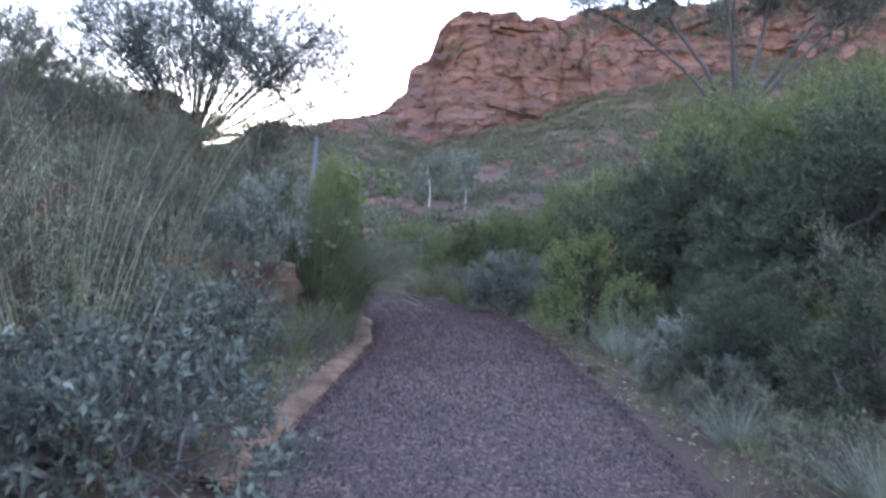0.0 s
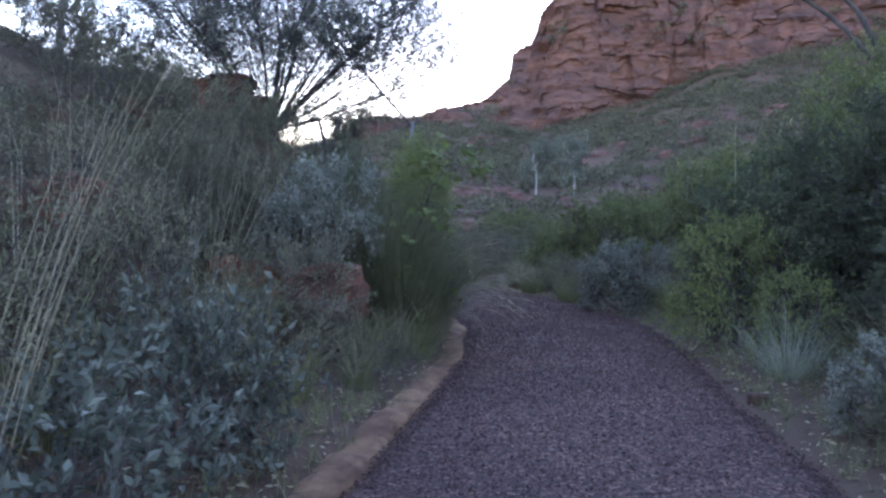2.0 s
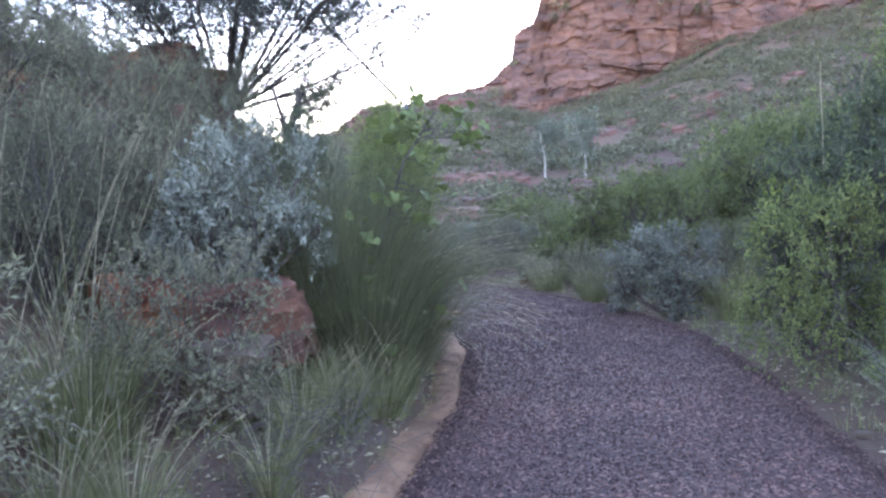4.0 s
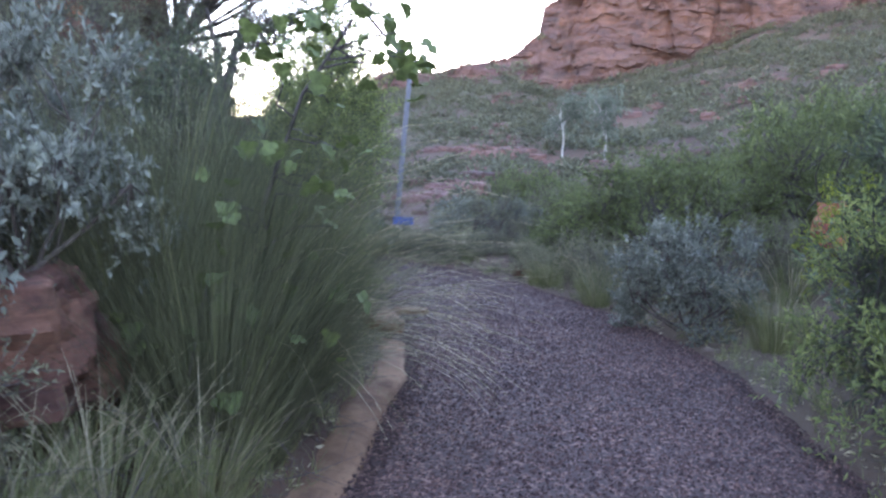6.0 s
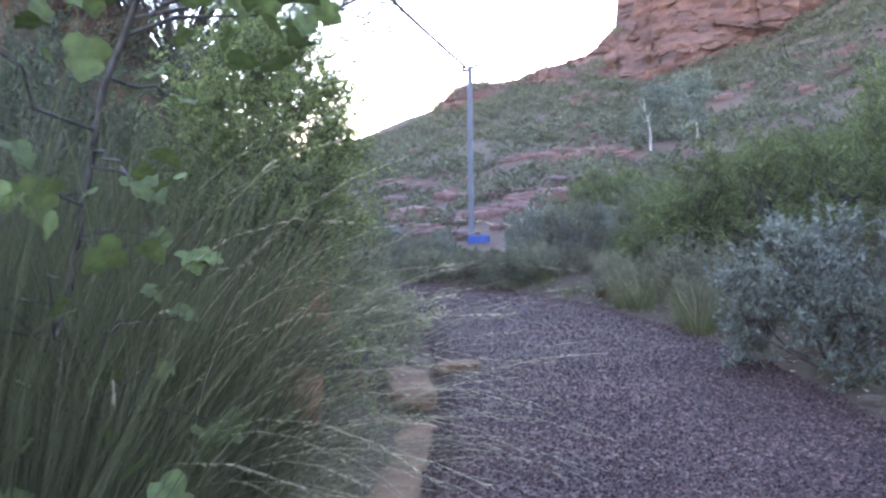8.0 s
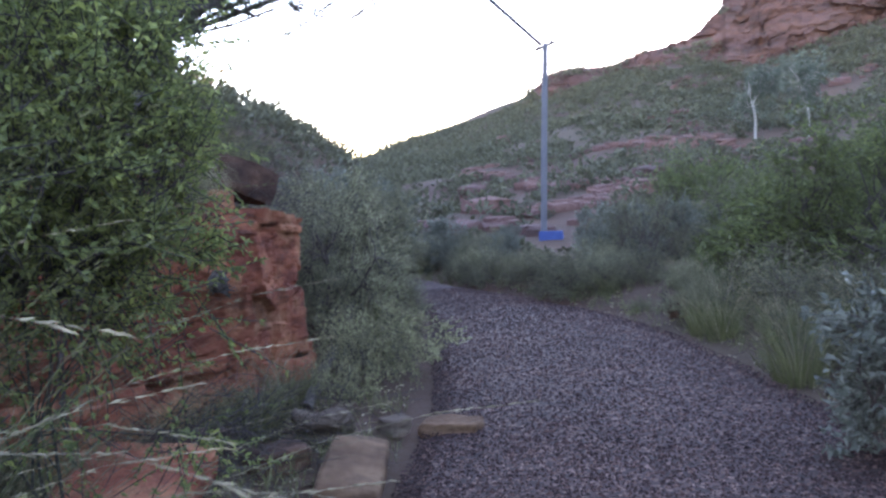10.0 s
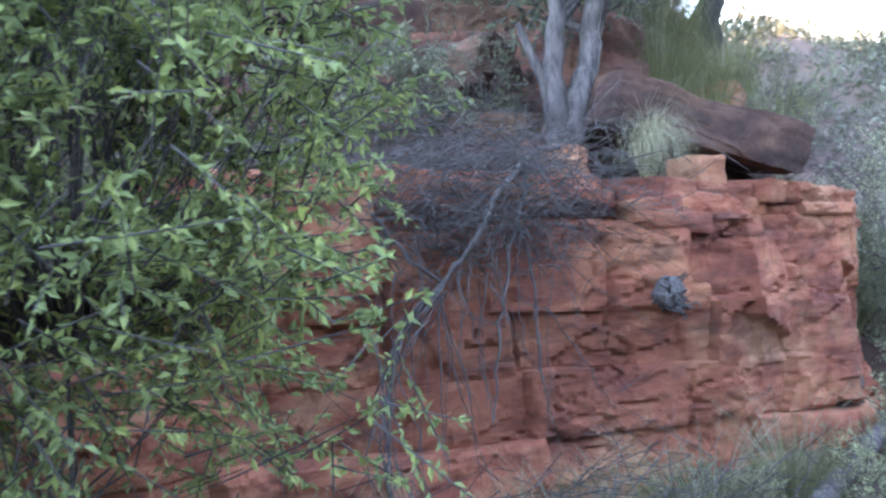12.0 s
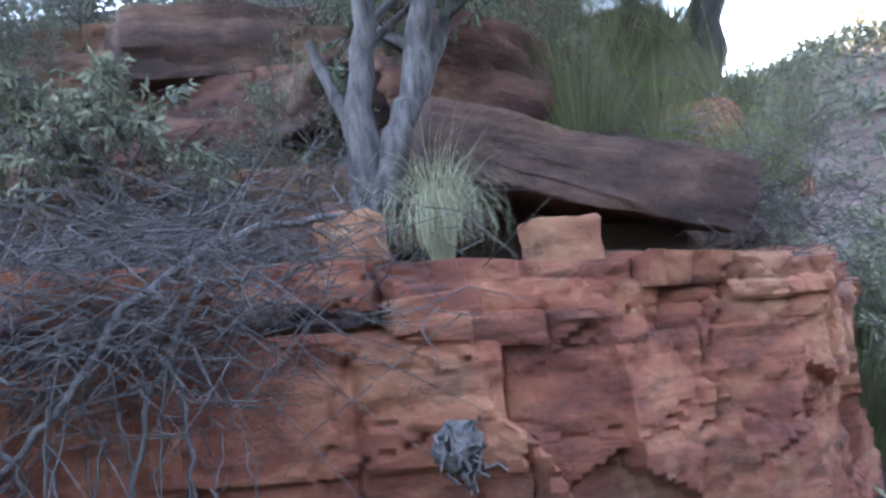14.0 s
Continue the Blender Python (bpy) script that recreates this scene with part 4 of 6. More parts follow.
put(sage, -5.6, 20.4, 150, (0.9, 1.1, 1.15), label="fine grey-green shrub past the rock wall's corner")
again(sage, -6.3, 21.9, 10, (1.1, 1.2, 1.25), label="fine grey-green shrub past the rock wall's corner")
again(sage, -7.6, 23.6, 70, (1.2, 1.2, 1.2), label="fine grey-green shrub along the bend")
again(sage, -5.25, 19.8, 200, (0.5, 0.5, 0.6), label="small olive shrub at the rock wall's foot")

# ---- the leafy green bush before the rock wall ----
leafy = shrub("leafy_bush", "tall bush of small bright green leaves before the rock wall", "shrub", LEAF_GREEN, BARK_DARK, 0.46, 0.85, 2.75, 121, lobes=230, twigs=13, per=20, leaf=0.031, ratio=0.42, lobe_r=0.26, low=0.36, skirt=0.04, stems=6, stem_r=0.008, up=0.4, droop=0.2)
put(leafy, -2.7, 14.36, 0, (1.0, 1.0, 1.0))
dark_leafy = shrub("leafy_bush", "dark green leafy bush pressed against the rock wall", "shrub", LEAF_DARK, BARK_DARK, 0.5, 0.8, 2.5, 122, lobes=95, twigs=12, per=13, leaf=0.045, ratio=0.36, lobe_r=0.3, low=0.25, stems=6, up=0.4)
put(dark_leafy, -3.55, 13.6, 40)

# ---- grasses ----
dark_t = tussock("grass_tussock", "tall dark green tussock of fine grass at the path's edge", GRASS_DARK, 3600, 2.05, 0.5, 0.55, 0.95, 0.006, 131, heads=60, head_mat=STRAW_GREEN)
put(dark_t, -2.65, 12.95, 0, (0.8, 0.85, 1.1))
again(bank_w, -4.5, 12.7, 60, (0.5, 0.5, 0.92), label="tall fine-leaved shrub on the bank above the path")
again(bank_w, -4.9, 11.2, 160, (0.45, 0.45, 0.8), label="tall fine-leaved shrub on the bank above the path")
again(dark_t, -2.3, 11.85, 90, (0.72, 0.72, 0.85), label="dark green grass tuft at the path's edge")
again(dark_t, -2.95, 12.2, 40, (0.75, 0.75, 1.15), label="tall dark green grass beside bank rocks")
again(dark_t, -3.3, 13.3, 200, (0.7, 0.7, 1.15), label="tall dark grass tussock before the leafy bush")
arch = tussock("arching_grass", "arching straw grass with feathery seed heads leaning over the path", STRAW_GREEN, 260, 1.5, 0.2, 0.78, 1.1, 0.005, 132, bias=(-0.1, 0.5), heads=30, head_mat=STRAW, stalk=0.9, awn=0.11)
put(arch, -2.5, 13.45, 0, (1.1, 1.1, 1.1))
again(arch, -2.7, 13.1, 5, (1.3, 1.3, 1.45))
again(arch, -2.55, 12.85, -15, (1.15, 1.15, 1.25))
again(arch, -2.85, 12.6, 20, (1.3, 1.3, 1.6))
straw = tussock("straw_grass", "dry straw-coloured grass tuft", STRAW_GREEN, 420, 0.75, 0.2, 0.4, 0.7, 0.005, 133, heads=24, head_mat=STRAW)
put(straw, 1.35, 16.75, 0, 1.1)
for x, y, c in ((-2.3, 10.2, 0.8), (-2.2, 10.75, 0.95), (-2.0, 11.15, 0.8)):
    again(straw, x, y, x * 97 + y * 31, c, label="big yellow-green grass tuft beside the edging")
for x, y, s in ((-2.45, 10.6, 0.75), (-2.6, 11.2, 0.8), (-2.9, 10.4, 0.8), (-2.15, 9.4, 0.6), (-0.55, 19.6, 0.9), (1.0, 18.8, 0.8), (-1.6, 21.6, 0.7), (1.75, 15.4, 0.7), (2.6, 10.6, 0.7), (2.4, 12.6, 0.6), (-3.95, 17.3, 0.6), (-3.9, 16.4, 0.5),
                (-3.85, 15.9, 0.5), (-5.0, 20.0, 1.0), (-4.4, 19.4, 0.7), (-2.5, 8.6, 0.8), (-3.2, 6.6, 0.9), (2.5, 8.2, 0.6), (2.4, 4.4, 0.6), (-3.9, 15.0, 0.7), (-6.6, 23.2, 0.9), (0.2, 20.6, 0.8)):
    again(straw, x, y, (x * 97 + y * 31) % 360, s)
pale = tussock("pale_grass", "pale grey-green grass arching over the path's outer verge", GRASS_GREY, 520, 0.95, 0.22, 0.7, 0.75, 0.005, 134)
put(pale, 1.95, 11.3, 0)
again(pale, 2.1, 6.6, 60, (0.7, 0.7, 0.55))
again(pale, 2.5, 5.0, 160, (0.8, 0.8, 0.6))
cane = tussock("cane_grass", "tall thin straw-coloured cane grass stalks on the verge", STRAW_GREEN, 22, 2.3, 0.45, 0.3, 0.4, 0.006, 135, heads=12, head_mat=STRAW, segs=8)
put(cane, -2.45, 4.75, 0, 1.0)
for k, (x, y, s) in enumerate(((-3.1, 5.8, 0.95), (-3.7, 7.0, 1.0), (-3.4, 8.6, 0.9), (-4.2, 8.2, 0.95), (-3.9, 9.6, 0.85), (-4.8, 9.4, 1.0), (-4.3, 10.8, 0.85), (-5.2, 11.0, 0.9), (-3.5, 4.5, 1.0), (-4.6, 6.2, 1.05), (-5.6, 8.4, 1.0))):
    again(cane, x, y, 47 * k, (s, s, s))


def broad_sapling():
    """A thin sapling with large lobed leaves."""
    rng = np.random.default_rng(141)
    x, y = -2.42, 12.25
    ob = thing("broad_leaf_sapling", x, y, G(x, y), "thin grey-stemmed sapling with large lobed green leaves", "sapling")
    wood = Soup()
    main = np.array([(0, 0, -0.1), (0.03, 0.02, 0.7), (0.14, 0.05, 1.3), (0.36, 0.05, 1.95), (0.66, 0.0, 2.35)])
    limb(wood, main, 0.02, 0.008, 7)
    shape = np.array([(0, 0), (-0.1, 0.2), (0.0, 0.44), (0.22, 0.56), (0.36, 0.46), (0.42, 0.34), (0.58, 0.44), (0.74, 0.36), (0.78, 0.22), (0.92, 0.14), (1.0, 0.0)])
    outl = [(a, b) for a, b in shape] + [(a, -b) for a, b in shape[-2:0:-1]]
    v = np.array([(a, b, 0.2 * abs(b) - 0.2 * a * a + 0.05 * math.sin(9 * a + 5 * b)) for a, b in outl] + [(a * 0.55 + 0.18, b * 0.5, 0.09 * abs(b) - 0.05 * a * a) for a, b in outl] + [(0.38, 0, -0.02)])
    n = len(outl)
    f = [np.array([(i, (i + 1) % n, n + (i + 1) % n, n + i) for i in range(n)]), np.array([(n + i, n + (i + 1) % n, 2 * n) for i in range(n)])]
    me = mesh_of("leaf", v, f, [LEAF_BROAD])
    tips = []
    for k in range(26):
        t = rng.uniform(0.12, 1.0)
        a = np.array([np.interp(t * 4, range(5), main[:, c]) for c in range(3)])
        az = rng.uniform(-2.2, 1.4)
        e = a + np.array((math.cos(az), math.sin(az), rng.uniform(-0.2, 0.5))) * rng.uniform(0.2, 0.55)
        limb(wood, bent(a, e, rng, 0.08, 4), 0.007, 0.003, 4)
        tips.append(e)
    for k in range(10):
        e = np.array((rng.uniform(-0.5, 0.75), rng.uniform(-0.75, -0.3), rng.uniform(0.2, 0.95)))
        limb(wood, bent((0, 0, 0.05), e, rng, 0.08, 4), 0.007, 0.003, 4)
        tips.append(e)
    tips += [main[-1] + (rng.normal() * 0.16, rng.normal() * 0.12, rng.normal() * 0.1) for k in range(9)]
    part("trunk", wood.mesh("trunk", BARK_RUG), ob)
    for k, e in enumerate(tips):
        for j in range(3 if k < 26 else 5):
            o = new("leaf", me)
            o.parent = ob
            p = e + rng.normal(size=3) * 0.09
            o.matrix_basis = Matrix.LocRotScale(p, Euler((rng.normal() * 0.5, rng.uniform(-0.2, 1.2), rng.uniform(0, 6.28))), (rng.uniform(0.06, 0.125),) * 3)


broad_sapling()


def far_scrub():
    """Low grey-green scrub that covers the far slopes."""
    rng = np.random.default_rng(151)
    soup = Soup()
    N = 15000
    r = 26 + 86 * np.sqrt(rng.random(N))
    az = np.radians(rng.uniform(-62, 62, N))
    x, y = -r * np.sin(az), 2 + r * np.cos(az)
    keep = vnoise(x / 6, y / 6, 0, 9) + rng.uniform(-0.4, 1.0, N) > 0.0
    off = np.minimum(np.hypot(x[:, None] - RIGHT[None, 7:, 0], y[:, None] - RIGHT[None, 7:, 1]).min(1), np.hypot(x[:, None] - LEFT[None, 7:, 0], y[:, None] - LEFT[None, 7:, 1]).min(1))
    keep &= (off > 2.6) & ~((x < 2) & (y < 27) & (x > -9)) 
    x, y = x[keep], y[keep]
    z = H(x, y)
    n, per = len(x), 46
    size = rng.uniform(0.3, 0.9, n) * (0.8 + 0.6 * rng.random(n)) * np.interp(np.hypot(x, y), (25, 60), (0.8, 1.15))
    size = size * np.where((x > -9.5) & (x < -4) & (y < 34), 0.45, 1.0)
    az2 = np.degrees(np.arctan2(-x, y - 2))
    size = size * np.where((az2 > 24) & (np.hypot(x, y) > 40), 1.5, 1.0)
    who = np.repeat(np.arange(n), per)
    d = unit(rng.normal(size=(len(who), 3)))
    d[:, 2] = np.abs(d[:, 2])
    lump = 0.75 + 0.35 * vnoise(d[:, 0] * 2.2 + who * 3.1, d[:, 1] * 2.2, d[:, 2] * 2.2, 12)
    rad = (size[who] * lump * rng.uniform(0.6, 1.0, len(who)))[:, None]
    pos = np.stack([x, y, z - 0.05], -1)[who] + d * rad * (1.1, 1.1, 0.95)
    leaves(soup, pos, d + rng.normal(size=d.shape) * 0.6, 0.34 * np.sqrt(size[who]) * rng.uniform(0.6, 1.2, len(who)), 0.55, rng)
    tagged(new("far_scrub", soup.mesh("far_scrub", SCRUB, False)), "low grey-green scrub scattered over the far red slope", "scrub", kind="stuff")
    # ledge bushes and ridge-top trees, a few pixels each
    soup, wood = Soup(), Soup()
    t = np.concatenate([[0], np.cumsum(np.hypot(*np.diff(RIDGE[:, :2], axis=0).T))])
    for k in range(150):
        s = rng.uniform(t[3], t[-3])
        p = np.array([np.interp(s, t, RIDGE[:, c]) for c in range(3)])
        g = np.array((p[0], p[1], 0)) / np.hypot(p[0], p[1])
        az0 = math.degrees(math.atan2(-p[0], p[1] - 2))
        b = np.interp(az0, BASE_AZ, BASE_Z)
        if k < 60:
            p[2] += rng.uniform(-0.6, 0.9)
            q = p + g * rng.uniform(0, 3)
            rr = rng.uniform(0.4, 0.9)
            limb(wood, [q - (0, 0, 1.5), q], 0.07, 0.04, 4)
        else:
            q = np.array((p[0], p[1], b + (p[2] - b) * rng.uniform(0.05, 0.9))) - g * rng.uniform(1.5, 4.5)
            rr = rng.uniform(0.4, 1.2)
        d = unit(rng.normal(size=(70, 3)))
        leaves(soup, q + d * rr * rng.uniform(0.3, 1.0, (70, 1)) * (1.3, 1.3, 0.7), d, 0.35, 0.5, rng)
    tagged(new("ridge_scrub", soup.mesh("ridge_scrub", SCRUB, False)), "small dark bushes on the cliff ledges and ridge", "scrub", kind="stuff")
    tagged(new("ridge_stems", wood.mesh("ridge_stems", BARK_DARK)), "thin dark stems of the ridge-top trees", "stems", kind="stuff")


far_scrub()


def verge_litter():
    """Dry twigs, fallen leaves and small tufts on both verges."""
    rng = np.random.default_rng(161)
    s1, s2, s3 = Soup(), Soup(), Soup()
    N = 9000
    y = rng.uniform(2, 27, N)
    left = rng.random(N) < 0.6
    x = np.where(left, left_edge(y) - rng.gamma(1.6, 0.55, N) - 0.05, right_edge(y) + rng.gamma(1.6, 0.5, N) + 0.03)
    ok = ~((x < -4.15) & (y > 13) & (y < 18.6))
    x, y = x[ok], y[ok]
    p = np.stack([x, y, H(x, y) + 0.012], -1)
    n = len(p)
    a = rng.uniform(0, 6.283, n)
    d = np.stack([np.cos(a), np.sin(a), rng.normal(size=n) * 0.12], -1)
    k = n // 3
    tubes(s1, p[:k], p[:k] + d[:k] * rng.uniform(0.06, 0.4, (k, 1)), 0.0035, 0.0015, 3)
    leaves(s2, p[k:], d[k:], rng.uniform(0.03, 0.08, n - k), 0.35, rng)
    m = 2600
    q = p[rng.integers(0, n, m)]
    cl = np.repeat(q, 9, 0) + rng.normal(size=(m * 9, 3)) * (0.03, 0.03, 0)
    blades(s3, cl - (0, 0, 0.02), rng.uniform(0, 6.28, m * 9), rng.uniform(0.06, 0.26, m * 9), rng.uniform(0.1, 0.8, m * 9), rng.uniform(0.2, 1.2, m * 9), 0.0045, 3, rng)
    tagged(new("dry_twigs", s1.mesh("dry_twigs", TWIG)), "fallen grey twigs on the verges", "twigs", kind="stuff")
    tagged(new("leaf_litter", s2.mesh("leaf_litter", STRAW, False)), "fallen dry leaves on the verges", "litter", kind="stuff")
    tagged(new("verge_grass", s3.mesh("verge_grass", STRAW_GREEN)), "short half-dry grass on the verges", "grass", kind="stuff")


verge_litter()

# ---- undergrowth that fills both sides ----
under = tussock("grass_tuft", "low half-dry grass tuft among the shrubs", GRASS_DARK, 260, 0.5, 0.22, 0.7, 0.8, 0.005, 171)
put(under, 2.9, 8.8, 0)
mound = shrub("low_shrub", "low dusty olive shrub in the undergrowth", "shrub", LEAF_GREY2, TWIG, 0.55, 0.55, 0.6, 172, lobes=40, twigs=9, per=9, leaf=0.042, ratio=0.36, lobe_r=0.2, low=0.05, stems=6, stem_r=0.008, up=0.7)
put(mound, 3.3, 9.7, 0)
rng = np.random.default_rng(173)
for k in range(90):
    y = rng.uniform(3.5, 24)
    side = k % 2
    x = float(right_edge(y) + 0.75 + rng.gamma(2.0, 0.8)) if side else float(left_edge(y) - 0.8 - rng.gamma(2.0, 0.75))
    if x < -3.9 and 12.6 < y < 19:
        continue
    if not side and 14.5 < y < 18.5:
        continue
    s = rng.uniform(0.6, 1.3)
    again((under, mound, straw)[k % 3], x, y, rng.uniform(0, 360), s)
for x, y, s, l in ((2.9, 9.9, 0.62, "olive shrub below the dark thicket"), (4.0, 8.6, 0.8, "olive shrub on the outer slope"), (3.2, 7.2, 0.55, "olive shrub on the outer verge"), (5.6, 7.2, 1.0, "olive shrub on the outer slope"), (1.9, 20.6, 0.8, "olive shrub beside the bend"), (-3.0, 25.6, 0.9, "olive shrub beside the bend"), (-1.6, 26.6, 1.0, "olive shrub beyond the bend"), (0.8, 20.3, 0.6, "low olive shrub beside the bend")):
    again(olive, x, y, x * 80 + y * 13, s, label=l)
for x, y, s in ((4.2, 11.4, 0.7), (5.4, 10.6, 0.85), (6.6, 9.4, 1.0), (8.5, 13.5, 1.2), (3.0, 27.5, 0.9), (0.5, 28.5, 0.8), (6.4, 31.5, 1.2), (1.5, 33.0, 1.0), (-2.6, 30.5, 0.8), (11.5, 26.0, 1.3)):
    if x > 4 and y < 12:
        again(green, x, y, x * 71 + y * 29, s * 1.35, label="dark green shrub crowding the outer slope")
    else:
        again(wattle, x, y, x * 71 + y * 29, s, label="green wattle shrub crowding the outer slope")

# ---- bank cover: shrubs and grass over the knoll and along the bank's crest ----
for x, y, s, l in ((-6.5, 18.3, 0.6, "dry olive shrub on the rocky knoll"), (-6.9, 17.5, 0.7, "dry olive shrub on the rocky knoll"), (-7.7, 18.8, 0.6, "dry olive shrub on the rocky knoll"), (-8.6, 17.4, 0.8, "olive shrub on the bank's crest"), (-6.6, 19.6, 0.5, "dry olive shrub on the rocky knoll"),
                   (-9.8, 16.2, 1.0, "olive shrub on the bank's crest"), (-9.0, 14.6, 1.0, "olive shrub on the bank's crest"), (-10.6, 13.0, 1.1, "olive shrub on the bank's crest"), (-8.6, 12.0, 0.9, "olive shrub on the bank"), (-11.6, 15.2, 1.2, "olive shrub on the bank's crest"), (-7.6, 15.6, 0.8, "olive shrub on the bank"), (-12.8, 17.6, 1.2, "olive shrub on the bank's crest"), (-10.6, 18.4, 1.0, "olive shrub on the bank's crest"), (-13.6, 14.0, 1.3, "olive shrub on the bank's crest"), (-6.6, 14.4, 0.6, "olive shrub on the bank")):
    again(olive, x, y, x * 53 + y * 17, s, label=l)
rng = np.random.default_rng(181)
for k in range(46):
    x, y = rng.uniform(-9.0, -2.2), rng.uniform(27, 33.0)
    if x < np.interp(y, RIGHT[:, 1], RIGHT[:, 0]) + 0.8 or abs(x + 7.0 - (33 - y) * 0.29) < 1.0:
        continue
    again((sage, grey, mound)[k % 3], x, y, rng.uniform(0, 360), rng.uniform(0.35, 0.6) if x < -4 else rng.uniform(0.5, 0.9))
for k in range(22):
    again(straw if k % 2 else under, rng.uniform(-8.5, -5.9), rng.uniform(17.2, 20.2), rng.uniform(0, 360), rng.uniform(0.6, 1.0))

for x, y, s, l in ((2.6, 7.9, 0.36, "dark green shrub crowding the outer verge"), (3.2, 6.2, 0.42, "dark green shrub crowding the outer verge"), (3.0, 9.0, 0.4, "dark green shrub crowding the outer verge"), (3.3, 10.6, 0.45, "dark shrub at the thicket's foot")):
    again(green, x, y, x * 90 + y * 41, (s * 1.5, s * 1.5, s * 1.3), label=l)
for x, y, s in ((2.2, 7.2, 0.75), (2.15, 8.4, 0.6), (2.35, 5.4, 0.8), (2.6, 6.7, 0.7)):
    again(mound, x, y, x * 77 + y * 19, s, label="small olive shrub on the outer verge")
for x, y, s, z in ((-6.1, 17.9, 0.5, 0.9), (-6.5, 18.5, 0.45, 0.9), (-5.8, 16.6, 0.5, 0.9), (-6.9, 16.6, 0.8, 1.1), (-6.2, 14.9, 0.7, 1.1), (-5.9, 13.6, 0.8, 1.3), (-7.2, 14.6, 0.8, 1.2)):
    again(olive, x, y, x * 67 + y * 23, (s, s, s * z), label="dusty grey-green shrub among the upper ledges")

rng = np.random.default_rng(191)
for k in range(64):
    y = rng.uniform(19.5, 27.5)
    x = float(right_edge(y)) + 0.35 + rng.gamma(1.4, 0.8)
    again((straw, mound, sage, under)[k % 4], x, y, rng.uniform(0, 360), rng.uniform(0.5, 0.95) * (0.45 if k % 4 == 2 else 1.0))
for x, y, s in ((-5.9, 21.2, 0.8), (-5.2, 21.0, 0.5), (-6.9, 22.9, 0.9), (-8.9, 24.6, 1.0), (-8.6, 25.6, 0.7), (-10.5, 27.0, 1.0)):
    again(sage, x, y, x * 31 + y * 57, s, label="soft pale green shrub along the bend")
for x, y, s in ((-3.1, 12.9, 0.45),):
    again(olive, x, y, x * 31 + y * 57, (s, s, s * 1.3), label="dusty olive shrub before the loose rocks")

for x, y, s, z in ((-4.3, 12.5, 0.75, 1.75), (-4.4, 13.1, 0.8, 1.6), (-4.9, 12.2, 0.8, 1.6)):
    again(olive, x, y, x * 31 + y * 57, (s, s, s * z), label="tall wispy grey-green shrub on the bank")

for x, y, s, z in ((-4.8, 13.7, 0.5, 0.72), (-5.9, 12.9, 0.6, 0.6)):
    again(bank_w, x, y, x * 31 + y * 57, (s, s, z), label="tall fine-leaved shrub above the wall's near end")
for x, y, s in ((-6.0, 19.9, 0.5), (-6.7, 20.5, 0.6), (-6.3, 19.2, 0.35), (-7.6, 20.9, 0.7)):
    again(sage, x, y, x * 31 + y * 57, s, label="soft pale green shrub below the wide tree")

# ---- rocks ----
def rock_mesh(name, size, seed, n=7, rough=0.05, round_=0.18, mat=None, taper=0.0, lean=0.0):
    """A broken stone block: a gridded box with worn edges and a bedded, chipped surface."""
    t = np.linspace(-1, 1, n)
    t = np.sign(t) * np.abs(t) ** 0.75
    V, F, c = [], [], 0
    u, w = np.meshgrid(t, t, indexing="ij")
    one = np.ones_like(u)
    for ax in range(3):
        for sg in (-1, 1):
            p = [None] * 3
            p[ax], p[(ax + 1) % 3], p[(ax + 2) % 3] = one * sg, u, w
            V.append(np.stack(p, -1).reshape(-1, 3))
            i = np.arange(n * n).reshape(n, n)
            q = np.stack([i[:-1, :-1], i[1:, :-1], i[1:, 1:], i[:-1, 1:]], -1).reshape(-1, 4) + c
            F.append(q if sg > 0 else q[:, ::-1])
            c += n * n
    V = np.concatenate(V)
    half = np.asarray(size, float) / 2
    rr = round_ * half.min()
    inner = np.clip(V * half, -(half - rr), half - rr)
    out = V * half - inner
    U = unit(V)
    V = inner + unit(out) * rr * np.minimum(1, np.linalg.norm(out, axis=1, keepdims=True) / rr)
    w = np.clip(round_ - 0.2, 0, 0.75)
    V = V * (1 - w) + U * half * 1.18 * w
    k = seed * 7.31
    s = 1 / max(0.12, half.max() * 0.55)
    nz = fbm(V[:, 0] * s + k, V[:, 1] * s, V[:, 2] * s * 1.8, 4, seed)
    step = np.round(2.5 * vnoise(V[:, 0] * s * 0.6, V[:, 1] * s * 0.6 + k, V[:, 2] * s * 2.4, seed + 5)) / 2.5
    V = V + unit(V / half) * (rough * (nz * 1.2 + 0.45 * step) * half.min() * 2.2)[:, None]
    V[:, 0] += taper * V[:, 2]
    V[:, 2] += lean * V[:, 1]
    me = mesh_of(name, V, np.concatenate(F), [mat or ROCK])
    bm = bmesh.new()
    bm.from_mesh(me)
    bmesh.ops.remove_doubles(bm, verts=bm.verts, dist=0.0008)
    bmesh.ops.recalc_face_normals(bm, faces=bm.faces)
    bm.to_mesh(me)
    bm.free()
    me.polygons.foreach_set("use_smooth", np.ones(len(me.polygons), bool))
    me.set_sharp_from_angle(angle=radians(32))
    return me


def stone(name, label, x, y, size, seed, rz=0.0, z=None, mat=None, tilt=(0, 0), n=16, rough=0.2, round_=0.32):
    ob = new(name, rock_mesh(name, size, seed, n, rough, round_, mat))
    ob.matrix_basis = pose(x, y, (G(x, y) if z is None else z) + size[2] * 0.3, tilt[0], tilt[1], rz)
    return tagged(ob, label, "rock")


